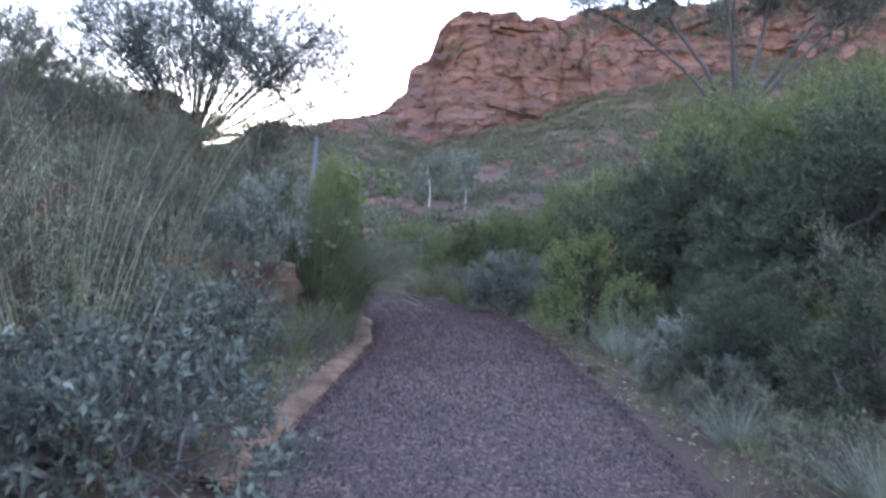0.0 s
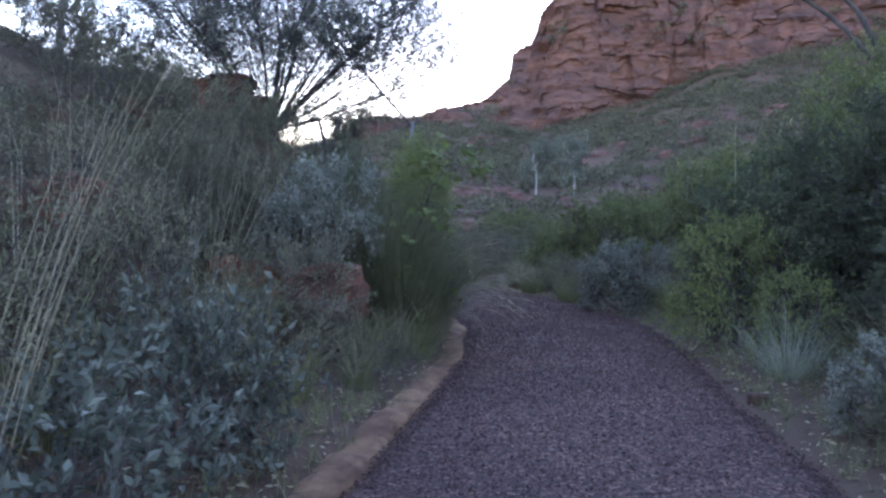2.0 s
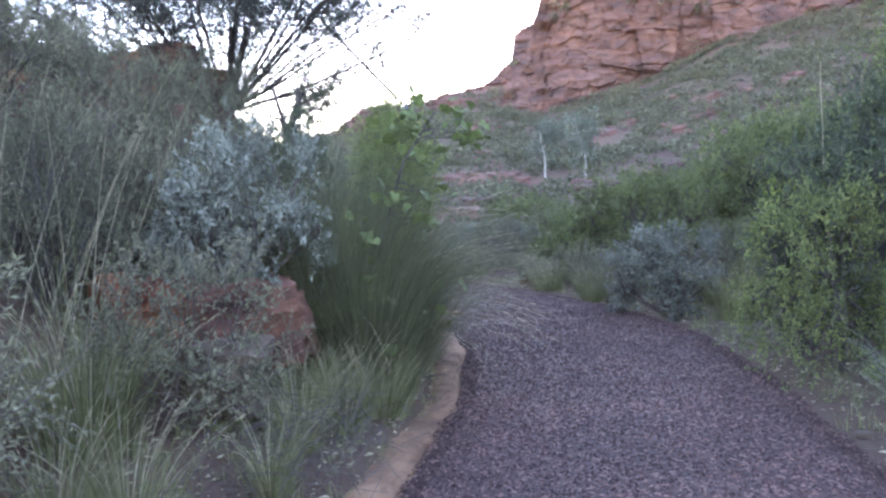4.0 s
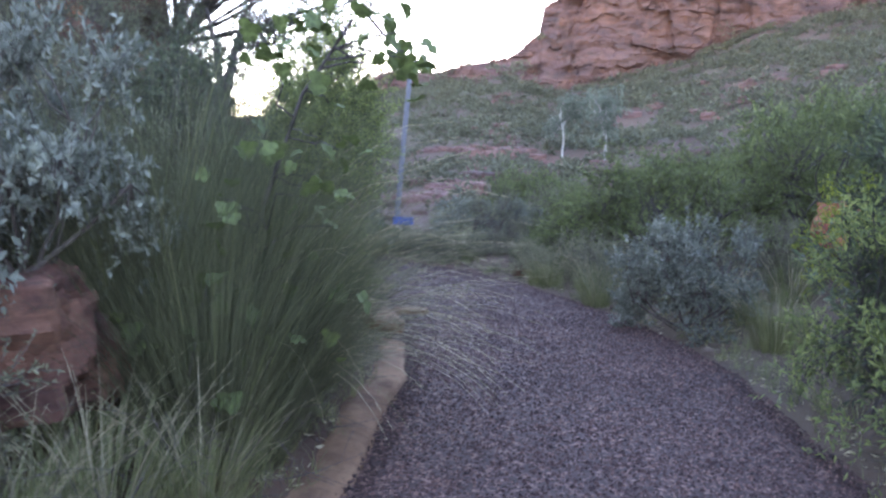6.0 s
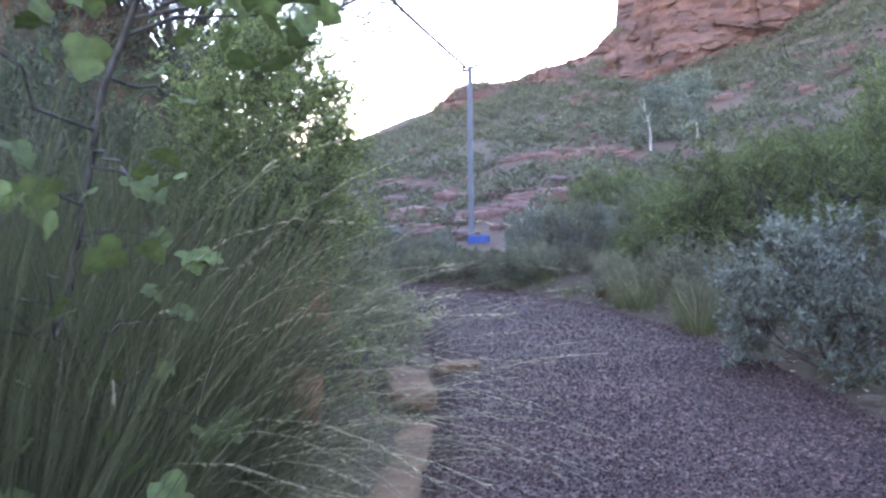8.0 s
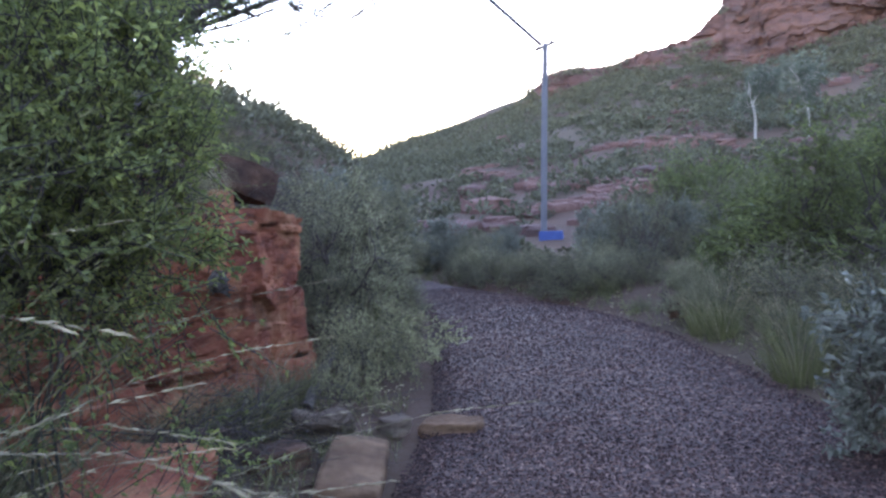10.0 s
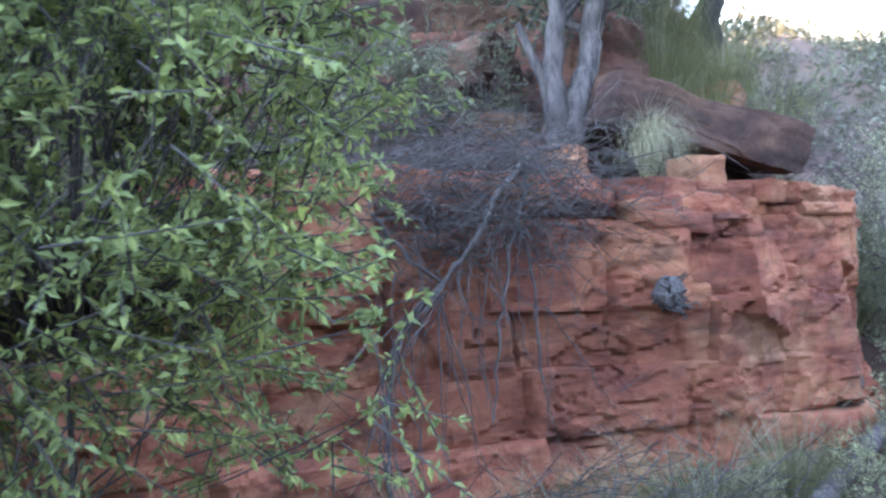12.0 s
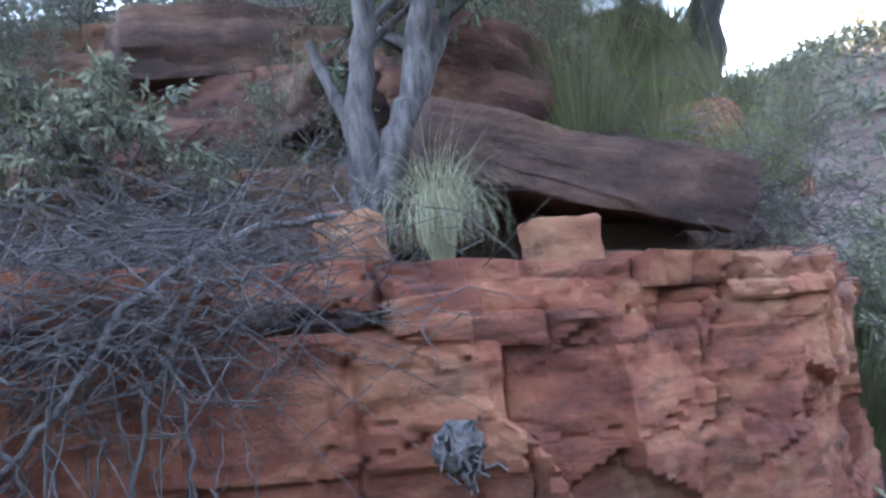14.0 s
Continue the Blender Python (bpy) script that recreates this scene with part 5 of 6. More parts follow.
# foot of the wall, and its beds: bottom, top, set-back of the face, usual block length
FOOT = np.array([(-4.1, 12.2), (-4.05, 13.4), (-4.02, 14.5), (-4.2, 14.78), (-4.2, 15.6), (-4.27, 16.0), (-4.22, 17.0), (-4.33, 17.7), (-4.46, 18.2), (-4.7, 18.62), (-5.25, 18.95), (-6.4, 19.1)])


def rock_beds(wall, y0, y1, beds, seed, mats, deep=0.95, foot=None, corner=16.95, dip=0.1):
    """Courses of bedded rock along a foot line from y0 to y1, each with its cross joints, broken faces and a top running back."""
    foot = FOOT if foot is None else foot
    ox, oy, oz = wall.matrix_basis.translation
    L = np.concatenate([[0], np.cumsum(np.hypot(*np.diff(foot, axis=0).T))])
    s = np.arange(np.interp(y0, foot[:, 1], L), np.interp(y1, foot[:, 1], L), 0.018)
    fx, fy = np.interp(s, L, foot[:, 0]), np.interp(s, L, foot[:, 1])
    ker = np.ones(11) / 11
    fx, fy = (np.convolve(np.pad(q, 5, "reflect", reflect_type="odd"), ker, "valid") for q in (fx, fy))
    tx, ty = np.gradient(fx), np.gradient(fy)
    nx, ny = ty / np.hypot(tx, ty), -tx / np.hypot(tx, ty)
    bend = float(np.interp(corner, foot[:, 1], L))
    curl = 0.3 * np.exp(-np.minimum(s - s[0], s[-1] - s) / 0.02)
    for b, (z0, z1, back, block) in enumerate(beds):
        rng = np.random.default_rng(seed + b)
        cuts = [s[0] + rng.uniform(-0.5, 0.3) * block]
        while cuts[-1] < s[-1]:
            cuts.append(cuts[-1] + block * rng.uniform(0.5, 1.5) * (0.6 if cuts[-1] > bend else 1.0))
        cuts = np.array(cuts)
        k = np.clip(np.searchsorted(cuts, s), 0, len(cuts) - 1)
        jut, slant, top_var = rng.normal(size=len(cuts)) * 0.024, rng.normal(size=len(cuts)) * 0.04, rng.normal(size=len(cuts)) * 0.011
        gap = np.min(np.abs(s[:, None] - cuts[None]), 1)
        m = max(6, int((z1 - z0) / 0.018))
        v = np.linspace(0, 1, m)
        sink = dip * (np.clip(fy, 13.5, 18.6) - 15.5)
        zt = z1 - sink + top_var[k] + 0.022 * vnoise(s * 1.3, z1 * 7.0, 0, 930)
        zb = z0 - sink + 0.022 * vnoise(s * 1.3, z0 * 7.0, 0, 930) - 0.014
        Z = zb[:, None] + (zt - zb)[:, None] * v
        S = np.broadcast_to(s[:, None], Z.shape)
        lip = np.minimum(v * (z1 - z0), (1 - v) * (z1 - z0))[None]
        out = (jut[k] + slant[k] * np.clip(s - cuts[k], -0.6, 0.6) - back - curl)[:, None] - (0.008 + 0.022 * smooth(vnoise(s * 1.7, z0 * 9.0, 0, 905), -0.2, 0.6))[:, None] * np.exp(-lip / 0.012) - (0.035 * np.exp(-gap / 0.01))[:, None]
        ws, wz = S + 0.05 * fbm(S * 4, Z * 4, 0, 3, 941), Z + 0.04 * fbm(S * 4, Z * 4, 5, 3, 942)
        right = smooth(S, bend - 0.1, bend + 0.2)
        out = out + 0.06 * fbm(S * 0.9, Z * 1.1, 0, 2, 940) + 0.035 * facets(ws, wz, 0.46, 0.27, 950) * (1 - 0.5 * right) + 0.105 * right * facets(ws + 0.12 * wz, wz, 0.25, 0.55, 960, 1.4)
        out = out + 0.018 * facets(ws, wz, 0.15, 0.075, 970) + 0.007 * facets(S, Z, 0.05, 0.03, 980) + 0.007 * fbm(S * 14, Z * 20, 0, 3, 955)
        out = out - 0.03 * (1 - smooth(np.abs(fbm(S * 0.8, Z * 2.4, 0, 4, 982)), 0.0, 0.014)) + 0.006 * vnoise(S * 0.6, Z * 34, 0, 975) * smooth(vnoise(S * 0.9, Z * 2.0, 0, 976), -0.1, 0.4)
        X, Y = fx[:, None] + nx[:, None] * out, fy[:, None] + ny[:, None] * out
        w = np.linspace(0.04, 1, 10)[None] ** 1.3 * deep
        bx, by = X[:, -1:] - nx[:, None] * w, Y[:, -1:] - ny[:, None] * w
        bz = zt[:, None] + 0.025 * fbm(bx * 3, by * 3, b, 3, 990) + 0.03 * w
        ob = part("rock_bed", grid_mesh("rock_bed", *(np.concatenate(q, 1) - o for q, o in (((X, bx), ox), ((Y, by), oy), ((Z, bz), oz))), [mats[b % len(mats)]]), wall)
        ob.data.set_sharp_from_angle(angle=radians(28))


wall = thing("rock_wall", -4.4, 16, 0.1, "low cliff of bedded red sandstone beside the path", "rock wall")
rock_beds(wall, 12.2, 19.05, [(-0.35, 0.3, -0.07, 1.3), (0.3, 0.64, -0.02, 1.1), (0.64, 0.94, 0.0, 1.7)], 900, [ROCK])
rock_beds(wall, 12.2, 14.72, [(0.93, 1.08, 0.05, 0.9)], 906, [ROCK])
rock_beds(wall, 14.72, 15.56, [(0.92, 1.24, -0.01, 2.0), (1.23, 1.36, 0.0, 0.7), (1.35, 1.83, -0.02, 3.0)], 910, [ROCK])
rock_beds(wall, 15.5, 19.05, [(0.92, 1.24, 0.01, 1.0), (1.23, 1.61, 0.0, 0.9)], 920, [ROCK])
rock_beds(wall, 15.5, 16.78, [(1.60, 1.68, 0.03, 0.5), (1.67, 1.73, 0.015, 0.4), (1.72, 1.79, 0.04, 0.5), (1.78, 1.85, 0.07, 0.6)], 930, [ROCK, VARNISH, ROCK, ROCK])
rock_beds(wall, 16.74, 19.05, [(1.60, 1.71, 0.015, 0.5), (1.70, 1.78, 0.02, 0.6), (1.77, 1.85, 0.04, 0.6)], 940, [ROCK])


def ledge_line(x, seed, a=12.8, b=18.3):
    y = np.arange(a, b, 0.35)
    return np.stack([x + 0.22 * vnoise(y * 0.9, seed, 0, seed) + 0.08 * vnoise(y * 2.7, seed, 0, seed + 1) - 0.5 * smooth(y, b - 0.7, b), y], -1)


ledges = thing("rock_ledge", -5.6, 16, 1.7, "stepped red and ochre rock ledges above the wall", "rock ledge")
for x, beds, seed in ((-4.95, [(1.62, 1.86, 0, 0.9)], 1010), (-5.35, [(1.8, 2.02, 0, 0.9), (2.0, 2.2, 0.1, 0.7)], 1020), (-5.8, [(2.15, 2.42, 0, 0.8), (2.4, 2.62, 0.08, 0.9)], 1030),
                      (-6.25, [(2.55, 2.9, 0, 0.9), (2.88, 3.15, 0.12, 0.8)], 1040), (-6.9, [(3.0, 3.3, 0, 1.0), (3.28, 3.5, 0.1, 0.9)], 1050)):
    line = ledge_line(x, seed, 13.6 + 0.5 * (seed > 1035), 18.2 if x < -5.1 else 16.6)
    rock_beds(ledges, line[0, 1], line[-1, 1], beds, seed, [OCHRE] if seed < 1015 else [VARNISH, OCHRE, VARNISH, OCHRE][seed // 10 % 3:], 1.25, line, 99, 0.0)
slab = stone("rock_slab", "dark overhanging sandstone slab resting on a small block", -5.1, 17.66, (0.85, 1.32, 0.28), 601, 0, 1.93, DARKROCK, (-17, 5), 40, 0.17, 0.05)
stone("rock_block", "small squared orange sandstone block propping the slab", -4.66, 17.47, (0.24, 0.22, 0.18), 602, 12, 1.66, ORANGE, (0, 0), 14, 0.09, 0.2)
stone("rock_block", "flat red stone jammed on the wall's top ledge", -4.33, 16.9, (0.25, 0.28, 0.11), 603, 5, 1.52, ROCK, (2, 0), 12, 0.09, 0.2)
stone("boulder", "rounded dark boulder on the upper ledges", -6.0, 16.75, (0.5, 0.5, 0.32), 604, 30, 2.5, DARKROCK, (0, 0), 14, 0.16, 0.2)
stone("boulder", "leaning pale orange slab beside the tree on the ledges", -5.8, 17.5, (0.55, 0.62, 1.0), 605, 8, 2.1, VARNISH, (-14, 8), 26, 0.2, 0.3)
stone("boulder", "dark red boulder high on the bank", -6.6, 16.2, (0.8, 1.1, 0.4), 607, 20, 2.95, DARKROCK, (4, 0), 16, 0.16, 0.15)
stone("boulder", "pale wedge of stone under the tree's roots", -4.75, 16.72, (0.2, 0.18, 0.2), 608, 40, 1.76, ORANGE)

# stones at the foot of the wall and along the path
stone("rock_slab", "broad red sandstone slab lying at the path's edge", -3.3, 15.2, (0.62, 0.95, 0.2), 611, 25, 0.28, ROCK, (3, 5), 14, 0.09, 0.35)
stone("rock_slab", "brown sandstone slab lying among grass", -3.3, 14.55, (0.6, 0.9, 0.2), 612, -10, 0.25, DARKROCK, (0, 6), 14, 0.09, 0.35)
stone("rock_slab", "long sandy slab edging the path", -2.72, 16.25, (0.36, 0.95, 0.16), 613, 26, 0.1, SAND_EDGE, (0, 8), 14, 0.1, 0.4)
stone("stone", "pale rounded stone on the verge", -3.35, 16.85, (0.34, 0.26, 0.24), 614, 20, 0.1, PALEROCK, n=18, rough=0.3, round_=0.35)
stone("stone", "flat grey stone at the gravel's edge", -2.75, 17.6, (0.42, 0.26, 0.1), 615, 10, 0.0, SAND_EDGE, n=18, rough=0.3, round_=0.3)
stone("stone", "small pale stone at the gravel's edge", -3.05, 17.3, (0.2, 0.16, 0.12), 616, 70, 0.06, PALEROCK)
stone("stone", "dark stone at the foot of the wall", -3.7, 15.95, (0.4, 0.45, 0.28), 617, 15, 0.15, DARKROCK)
stone("stone", "brown stone at the foot of the wall", -3.3, 16.3, (0.35, 0.3, 0.14), 618, 60, 0.12, DARKROCK)
stone("stone", "red stone on the far side of the bend", -1.95, 22.5, (0.35, 0.3, 0.22), 619, 0, None, DARKROCK)
stone("boulder", "red rock on the bank beneath grey shrubs", -3.0, 11.1, (0.8, 0.75, 0.7), 621, 20, 0.55, VARNISH, (0, -8), 16, 0.2, 0.2)
stone("boulder", "pale rock on the bank beside straw grass", -2.85, 10.45, (0.42, 0.45, 0.5), 622, 0, 0.35, PALEROCK)
stone("boulder", "red rock on the bank", -4.3, 11.8, (0.9, 0.8, 0.7), 623, 50, None, ROCK)
stone("boulder", "orange-red rock face on the bank", -5.6, 9.6, (1.2, 1.3, 0.9), 624, 10, None, VARNISH)
stone("boulder", "red rock outcrop under the wide tree", -8.2, 18.5, (1.3, 1.2, 0.8), 625, 30, None, ROCK)
stone("boulder", "red rock outcrop under the wide tree", -9.0, 19.4, (1.3, 1.2, 0.8), 626, 75, None, ROCK)
stone("boulder", "red rock on the bank below the wide tree", -7.6, 18.3, (0.8, 0.9, 0.5), 627, 0, None, DARKROCK)
stone("boulder", "red rock on the bank", -5.0, 7.2, (0.9, 0.9, 0.6), 628, 40, None, VARNISH)
stone("boulder", "overhanging red rock on the outer slope", 3.7, 22.4, (1.6, 1.0, 0.9), 631, 10, None, ROCK, (0, 12))
stone("boulder", "red rock on the outer slope", 3.0, 21.6, (0.8, 0.7, 0.5), 632, 60, None, DARKROCK)
stone("boulder", "red rock half hidden in the outer thicket", 4.2, 10.4, (0.9, 0.7, 0.45), 633, 30, None, ROCK)
rng = np.random.default_rng(640)
for k in range(16):
    y = rng.uniform(3, 21)
    x = right_edge(y) + rng.uniform(0.05, 0.5) if k % 2 else left_edge(y) - rng.uniform(0.3, 0.9)
    s = rng.uniform(0.06, 0.16)
    stone("stone", "small weathered stone on the verge", float(x), y, (s * 1.4, s, s * 0.7), 641 + k, rng.uniform(0, 360), None, PALEROCK if k % 3 else DARKROCK, n=6)


def rubble():
    """Red rubble and ledges showing through the scrub on the far slope."""
    rng = np.random.default_rng(660)
    base = [rock_mesh("rubble", (1.0, 1.0, 0.7), 661 + j, 5, 0.12, 0.3) for j in range(4)]
    arr = [(np.array([v.co for v in m.vertices]), np.array([p.vertices[:] for p in m.polygons if len(p.vertices) == 4])) for m in base]
    for m in base:
        bpy.data.meshes.remove(m)
    soup = Soup()
    for k in range(3000):
        if k < 1700:
            r, az = rng.uniform(36, 60), math.radians(rng.uniform(6, 20))
            band = abs(vnoise(r / 7, az * 9, 0, 77)) < 0.22
        else:
            r, az = rng.uniform(30, 110), math.radians(rng.uniform(-50, 30))
            band = vnoise(r / 9, az * 12, 0, 78) > 0.35
        if not band:
            continue
        x, y = -r * math.sin(az), 2 + r * math.cos(az)
        s = rng.uniform(0.3, 1.3) * (0.6 if k < 1700 else 1.1)
        v, f = arr[k % 4]
        a = rng.uniform(0, 6.28)
        R = np.array([(math.cos(a), -math.sin(a), 0), (math.sin(a), math.cos(a), 0), (0, 0, 1)])
        soup.add((v * (s * rng.uniform(0.8, 1.6), s, s * rng.uniform(0.5, 0.9))) @ R.T + (x, y, G(x, y) + 0.05), f)
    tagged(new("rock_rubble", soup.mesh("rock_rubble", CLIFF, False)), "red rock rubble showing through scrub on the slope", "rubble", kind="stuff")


rubble()

for k, (x, y, s) in enumerate(((-6.15, 18.75, 0.8), (-6.6, 19.1, 0.7), (-7.0, 18.2, 0.9), (-7.9, 17.9, 0.9), (-6.2, 19.5, 0.55), (-7.6, 20.1, 0.8))):
    stone("boulder", "weathered red boulder on the knoll", x, y, (s * 0.75, s * 0.7, s * 0.45), 720 + k, 40 * k, None, ROCK if k % 2 else DARKROCK)

# ---- the tree and roots on the wall ----
def wall_tree():
    rng = np.random.default_rng(701)
    x, y, z = -5.05, 16.9, 1.85
    L = [([(0.06, -0.13, -0.1), (0.06, -0.1, 0.1), (0.05, -0.04, 0.26)], 0.12, 0),
         ([(0.05, -0.08, 0.15), (0.03, -0.09, 0.42), (0.0, -0.15, 0.62), (0.0, -0.22, 0.82)], 0.05, 0),
         ([(0.05, -0.06, 0.15), (0.04, -0.05, 0.5), (0.03, 0.0, 0.85), (0.0, 0.03, 1.2), (-0.1, -0.1, 1.7)], 0.072, 4),
         ([(0.05, -0.02, 0.15), (0.06, 0.06, 0.36), (0.05, 0.15, 0.55), (0.02, 0.24, 0.85), (0.05, 0.36, 1.3), (0.1, 0.5, 1.8)], 0.088, 4),
         ([(0.0, 0.0, 0.2), (-0.02, 0.12, 0.42), (-0.05, 0.27, 0.7), (-0.1, 0.42, 1.0), (-0.2, 0.85, 1.45), (-0.2, 1.3, 1.65)], 0.05, 5),
         ([(0.05, 0.36, 1.3), (0.2, 0.9, 1.5), (0.25, 1.4, 1.5)], 0.03, 4)]
    t = tree("wall_tree", "many-stemmed grey tree rooted on the rock ledge", LEAF_DARK, BARK_RUG, L, 702, twigs=9, per=9, leaf=0.06, ratio=0.3, puff=0.3, sub=3, reach=0.5)
    put(t, x, y, 0, 1.0, z)
    roots = Soup()
    def root(pts, r0, r1):
        pts = np.asarray(pts, float) - (x, y, z)
        tt = np.linspace(0, len(pts) - 1, len(pts) * 4)
        fine = np.stack([np.interp(tt, np.arange(len(pts)), pts[:, a]) for a in range(3)], -1)
        fine[1:-1] += rng.normal(size=fine[1:-1].shape) * 0.007
        limb(roots, fine, r0 * 0.6, r1 * 0.7, 6)
    root([(-4.95, 16.85, 1.95), (-4.6, 16.6, 1.93), (-4.3, 16.3, 1.88), (-4.1, 16.05, 1.72), (-4.08, 15.9, 1.5), (-4.08, 15.75, 1.36), (-4.05, 15.55, 1.2), (-4.02, 15.45, 0.95), (-4.0, 15.42, 0.55), (-3.95, 15.45, 0.2)], 0.026, 0.01)
    root([(-4.3, 16.3, 1.88), (-4.15, 16.15, 1.6), (-4.1, 16.05, 1.35), (-4.08, 15.98, 1.1), (-4.05, 15.9, 0.75)], 0.02, 0.006)
    root([(-4.15, 16.15, 1.6), (-4.1, 16.18, 1.3), (-4.08, 16.15, 1.0), (-4.06, 16.18, 0.7)], 0.013, 0.004)
    root([(-4.7, 16.4, 1.92), (-4.5, 15.8, 1.85), (-4.2, 15.45, 1.75), (-4.1, 15.6, 1.5), (-4.08, 15.75, 1.36)], 0.018, 0.01)
    root([(-4.5, 15.8, 1.85), (-4.35, 15.25, 1.8), (-4.12, 15.0, 1.72)], 0.02, 0.006)
    for k in range(8):
        w = rng.normal(size=(4, 3)) * (0.02, 0.05, 0.03)
        root(np.array([(-4.06, 15.7, 1.34), (-4.03, 15.52, 1.12), (-4.0, 15.42, 0.75), (-3.95, 15.46, 0.25)]) + w, rng.uniform(0.004, 0.01), 0.003)
    for k in range(26):
        a = np.array((-4.1, rng.uniform(15.5, 16.3), rng.uniform(1.2, 1.65)))
        e = a + (rng.uniform(0.02, 0.1), rng.normal() * 0.12, -rng.uniform(0.25, 0.85))
        root([a, a * 0.5 + e * 0.5 + rng.normal(size=3) * 0.03, e], rng.uniform(0.004, 0.009), 0.002)
    part("root_mass", roots.mesh("root_mass", ROOT), t, "bleached grey roots hanging down the rock face")


wall_tree()


def twig_pile(name, label, cx, cy, cz, sx, sy, sz, n, seed, mat, ln=(0.15, 0.5)):
    rng = np.random.default_rng(seed)
    s = Soup()
    p = rng.normal(size=(n, 3)) * (sx, sy, sz) * 0.5
    a = rng.uniform(0, 6.283, n)
    d = np.stack([np.cos(a) * 0.7, np.sin(a), rng.normal(size=n) * 0.45 - 0.1], -1)
    l = rng.uniform(*ln, (n, 1))
    q = p + d * l * 0.5 + rng.normal(size=(n, 3)) * 0.02
    tubes(s, p, q, 0.0027, 0.002, 3)
    tubes(s, q, q + (d + rng.normal(size=(n, 3)) * 0.3) * l * 0.5, 0.0022, 0.001, 3)
    ob = new(name, s.mesh(name, mat))
    ob.location = (cx, cy, cz)
    return tagged(ob, label, "dead brush", kind="stuff")


twig_pile("dead_brush", "tangled grey dead twigs caught on the rock ledge", -4.5, 15.85, 1.82, 0.45, 0.95, 0.2, 1400, 711, TWIG, (0.1, 0.4))
twig_pile("dead_brush", "matted grey dead twigs covering the ledge under the bush", -4.75, 15.0, 1.84, 0.5, 1.0, 0.16, 900, 719, TWIG, (0.1, 0.4))
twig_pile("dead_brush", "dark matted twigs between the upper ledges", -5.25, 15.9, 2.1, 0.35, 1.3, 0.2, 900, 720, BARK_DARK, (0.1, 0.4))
twig_pile("dead_brush", "tangled grey dead twigs hanging over the rock face", -4.18, 15.95, 1.62, 0.2, 0.75, 0.26, 760, 712, TWIG, (0.12, 0.42))
twig_pile("dead_brush", "dry purple-grey brush beside the slab", -5.0, 18.62, 1.75, 0.5, 0.55, 0.5, 420, 713, TWIG)
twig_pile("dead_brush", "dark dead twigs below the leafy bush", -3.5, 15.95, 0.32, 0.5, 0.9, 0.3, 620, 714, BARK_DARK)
twig_pile("dead_brush", "grey dry twigs on the verge by the edging", -2.15, 9.9, 0.3, 0.55, 1.2, 0.2, 380, 715, TWIG)
twig_pile("dead_brush", "grey dry twigs on the verge by the edging", -2.3, 11.6, 0.35, 0.5, 0.8, 0.25, 300, 716, TWIG)
twig_pile("dead_brush", "dark bare twigs under the outer thicket", 3.6, 11.9, 0.75, 1.3, 1.2, 0.6, 420, 717, BARK_DARK, (0.3, 0.9))
twig_pile("dead_brush", "dark bare twigs under the wattle", 0.9, 22.0, 0.7, 1.4, 0.6, 0.5, 300, 718, TWIG, (0.3, 0.8))

hang = tussock("hanging_grass", "pale grass tuft hanging over the wall's lip", PALE_STRAW, 640, 0.74, 0.06, 0.4, 3.5, 0.0034, 721, bias=(0.0, 0.9))
put(hang, -4.38, 16.98, 0, (0.72, 0.58, 0.86), 1.74)
wisp = tussock("wispy_grass", "wispy green grass on the bank above the slab", STRAW_GREEN, 620, 0.85, 0.22, 0.6, 0.8, 0.0035, 722)
put(wisp, -5.75, 18.0, 0, 1.0, 2.3)
again(wisp, -5.9, 18.5, 70, 0.9, 2.2)
again(wisp, -5.6, 18.9, 140, 0.8, 1.95)
again(wisp, -6.4, 17.9, 200, 0.9, 2.75)
again(wisp, -6.4, 14.6, 250, 0.8)
herb = shrub("ledge_herb", "small grey-green herb with drooping leaves on the ledge", "herb", LEAF_GREY2, TWIG, 0.34, 0.38, 0.5, 723, lobes=26, twigs=8, per=9, leaf=0.055, ratio=0.34, lobe_r=0.14, low=0.2, stems=4, stem_r=0.008, droop=0.4)
put(herb, -4.95, 15.85, 0, 1.0, 2.15)
again(herb, -5.2, 15.5, 90, 0.9, 2.2)
again(herb, -3.8, 14.9, 30, 0.7, 0.25)
soft = shrub("soft_herb", "low yellow-green herb at the gravel's edge", "herb", LEAF_SOFT, TWIG, 0.55, 0.5, 0.45, 724, lobes=50, twigs=9, per=9, leaf=0.03, ratio=0.35, lobe_r=0.16, low=0.05, stems=8, stem_r=0.006, up=0.8)
put(soft, -3.88, 18.35, 0, (0.8, 0.8, 1.1))
again(soft, -3.75, 17.7, 60, (0.5, 0.5, 0.7))
again(soft, -4.2, 19.2, 70, 1.2)
again(soft, -3.9, 16.8, 200, 0.6)


def log():
    s = Soup()
    rng = np.random.default_rng(731)
    a, b = np.array((-3.8, 17.3, 0.15)), np.array((-4.28, 18.45, 0.36))
    limb(s, bent(a, b, rng, 0.009, 9), 0.055, 0.04, 9)
    ob = new("fallen_log", s.mesh("fallen_log", ROOT))
    tagged(ob, "short grey fallen branch lying on the verge", "log")
    s = Soup()
    limb(s, bent((2.9, 10.6, 0.75), (4.9, 11.4, 1.35), rng, 0.05, 8), 0.018, 0.01, 6)
    tagged(new("bare_branch", s.mesh("bare_branch", BARK_GREY)), "pale bare branch sticking out of the thicket", "branch")
    s = Soup()
    limb(s, bent((1.85, 14.2, 1.9), (1.82, 14.15, 3.0), rng, 0.02, 6), 0.008, 0.004, 6)
    tagged(new("dead_stalk", s.mesh("dead_stalk", STRAW)), "pale dead stalk standing above the green shrub", "stalk")


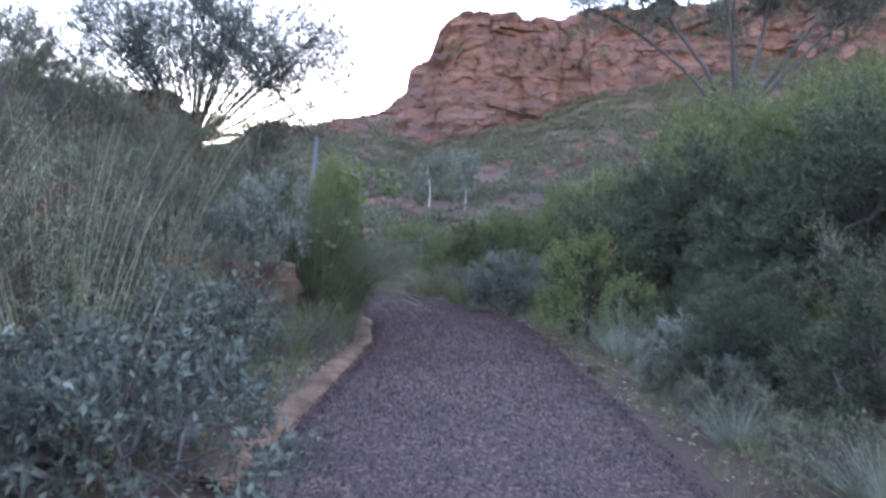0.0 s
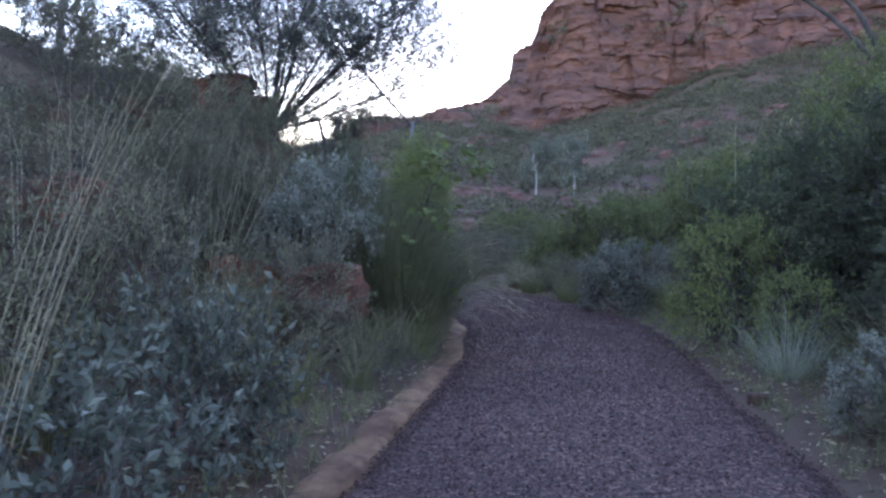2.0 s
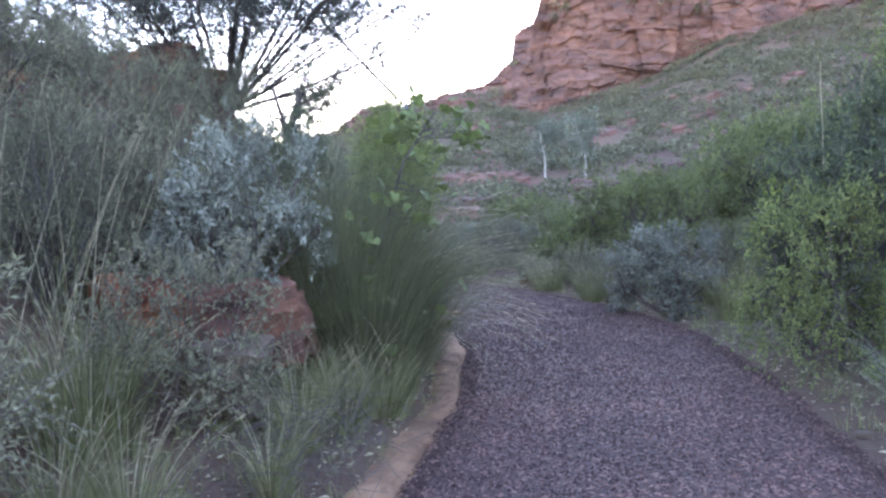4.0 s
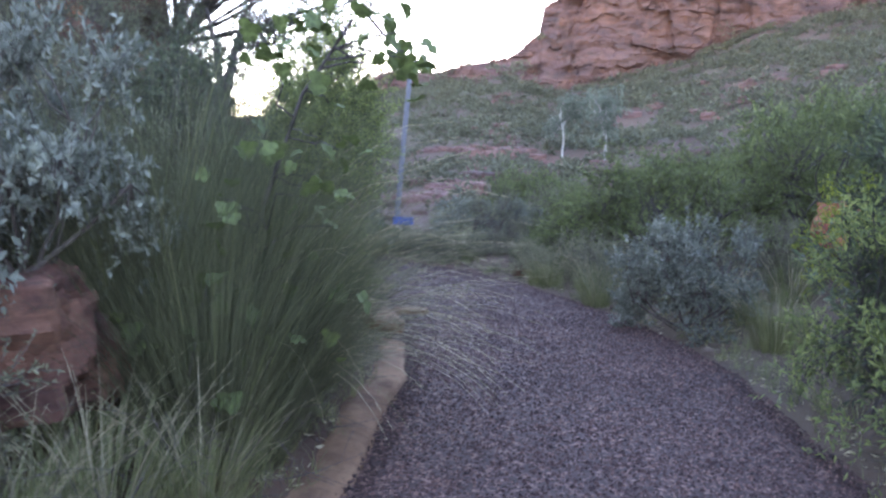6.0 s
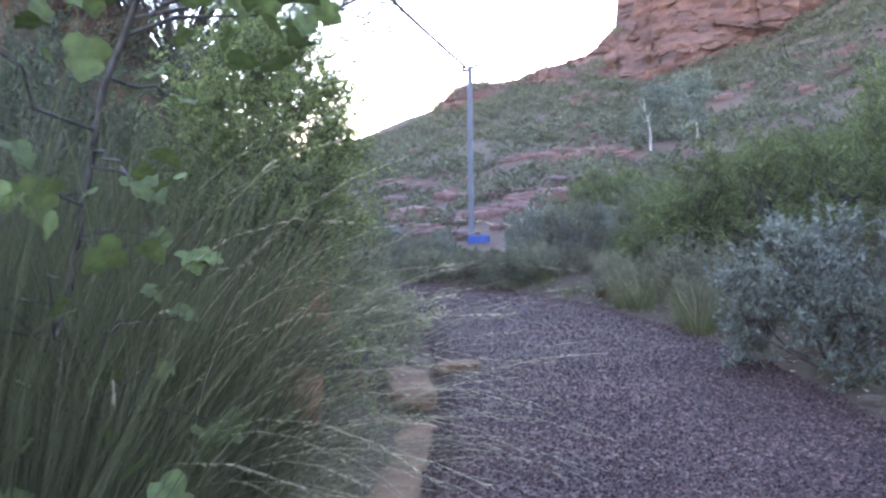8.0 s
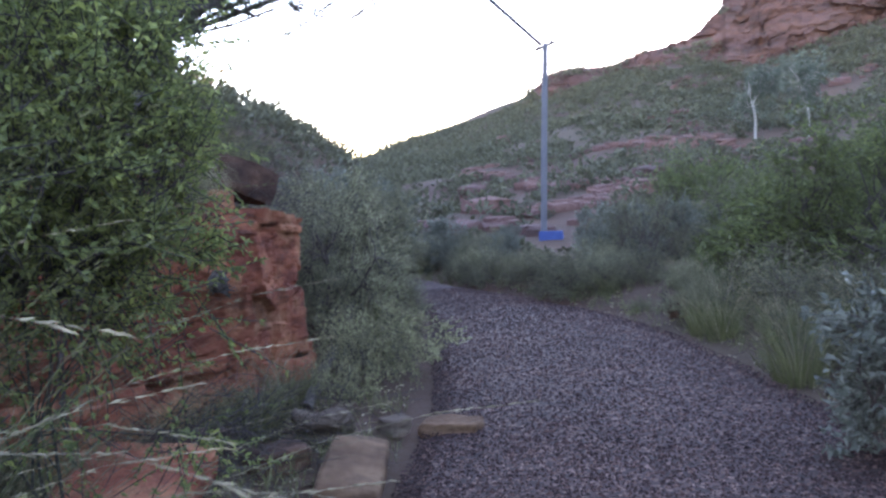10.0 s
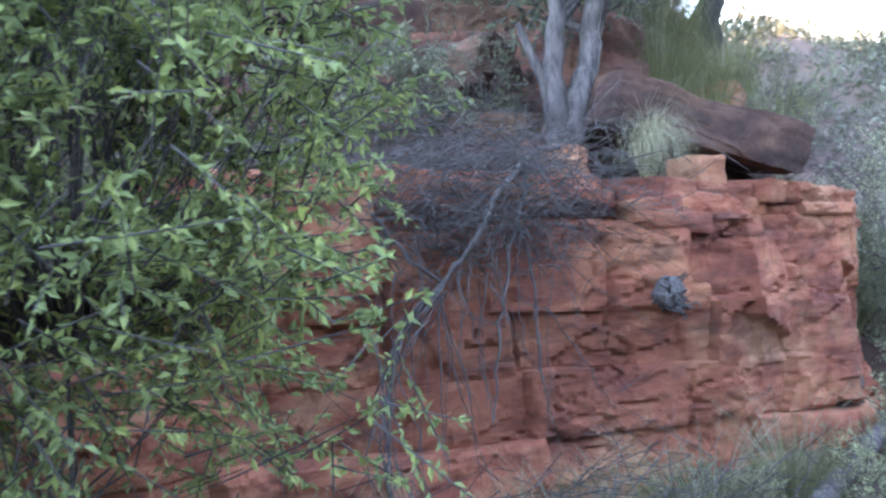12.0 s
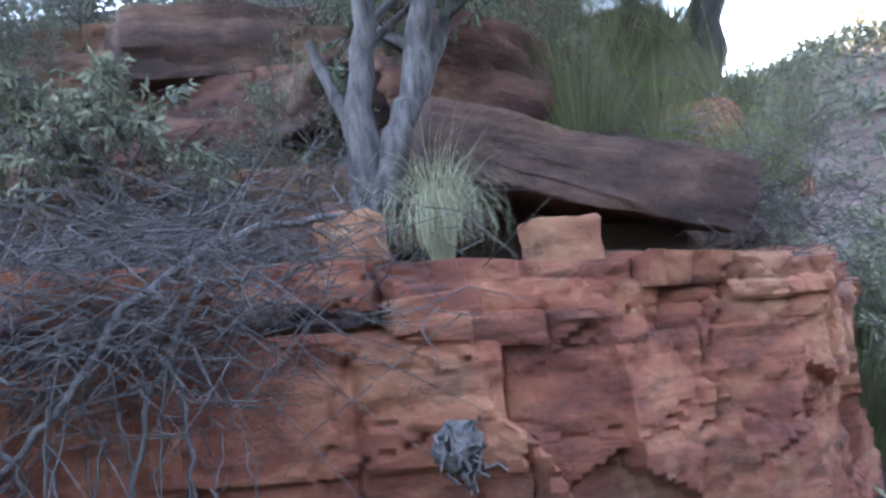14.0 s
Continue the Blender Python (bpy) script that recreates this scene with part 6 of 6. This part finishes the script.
log()
def stump():
    """A gnarled grey root end that juts from a crack."""
    rng = np.random.default_rng(745)
    s = Soup()
    o = np.array((-4.2, 16.92, 1.15))
    for k in range(40):
        e = o + (rng.uniform(0.03, 0.11), rng.normal() * 0.055, rng.uniform(-0.13, 0.09))
        limb(s, bent(o + (-0.08, rng.normal() * 0.03, rng.normal() * 0.03), e, rng, 0.18, 6), rng.uniform(0.006, 0.012), 0.004, 6)
    ob = thing("root_stump", *o, "grey weathered root stump jutting from the rock face", "stump")
    strands = part("root_mass", s.mesh("root_mass", BARK_GREY), ob)
    strands.location = -o
    core = part("core", rock_mesh("core", (0.09, 0.11, 0.13), 746, 16, 0.4, 0.4, BARK_GREY), ob)
    core.rotation_euler = (0.3, 0.2, 0.4)


stump()


# ---- power poles and wire ----
def pole(x, y, z0, h, lean, label, sign):
    ob = thing("power_pole", x, y, z0, label, "power pole")
    s = Soup()
    limb(s, [(0, 0, -0.5), (lean * 0.5, 0, h * 0.5), (lean, 0, h)], 0.09, 0.075, 12)
    part("post", s.mesh("post", POLE_STEEL), ob)
    s = Soup()
    tubes(s, [(lean - 0.3, 0, h - 0.14)], [(lean + 0.3, 0, h + 0.02)], 0.045, 0.045, 6)
    part("crossarm", s.mesh("crossarm", BARK_DARK), ob)
    for k, dx in enumerate((-0.2, 0.16)):
        s = Soup()
        tubes(s, [(lean + dx, 0, h - 0.1 + 0.1 * k)], [(lean + dx, 0, h + 0.12 + 0.1 * k)], 0.045, 0.03, 8)
        part("insulator", s.mesh("insulator", WIRE), ob)
    if sign:
        bm = bmesh.new()
        bmesh.ops.create_cube(bm, size=1.0)
        bmesh.ops.scale(bm, vec=(0.66, 0.12, 0.56), verts=bm.verts)
        bmesh.ops.bevel(bm, geom=bm.edges[:], offset=0.02, segments=2, affect="EDGES")
        bmesh.ops.translate(bm, vec=(0.3, -0.14, 0.36), verts=bm.verts)
        me = bpy.data.meshes.new("sign_box")
        bm.to_mesh(me)
        bm.free()
        me.materials.append(BLUE)
        part("sign_box", me, ob, "plain blue box fixed to the post")
    return ob


pole(-7.45, 33.4, -0.1, 5.6, 0.33, "slim grey power pole with a blue box near its foot", True)
POLE2 = (-13.9, 20.6)
pole(*POLE2, G(*POLE2), 12.6, 1.6, "grey power pole standing on the bank", False)


def span(name, a, b, sag):
    s = Soup()
    t = np.linspace(0, 1, 24)[:, None]
    p = np.asarray(a, float) * (1 - t) + np.asarray(b, float) * t - np.array((0, 0, 1.0)) * sag * 4 * t * (1 - t)
    tubes(s, p[:-1], p[1:], 0.05, 0.05, 6)
    tagged(new(name, s.mesh(name, WIRE)), "thin overhead wire strung between the poles", "wire")


z2 = G(*POLE2)
span("overhead_wire", (-7.25, 33.4, 5.5), (POLE2[0] + 1.5, POLE2[1], z2 + 12.5), 0.3)

for x, y, rz, s in ((-4.9, 14.6, 20, 0.8), (-5.3, 14.9, 140, 0.9), (-5.5, 16.2, 260, 0.8), (-4.75, 15.3, 60, 0.7)):
    again(herb, x, y, rz, s, G(x, y))
again(soft, -4.0, 18.95, 40, 0.8)
for x, y, s in ((-3.8, 16.1, 0.6), (-3.75, 16.7, 0.7), (-3.6, 15.3, 0.6)):
    again(straw, x, y, x * 61 + y * 37, s)

for x, y, rz, s in ((-5.7, 19.3, 20, 0.7), (-6.1, 19.6, 110, 0.75), (-6.4, 20.1, 200, 0.8), (-5.5, 18.55, 300, 0.8), (-6.8, 19.0, 80, 0.7)):
    again(wisp, x, y, rz, s)
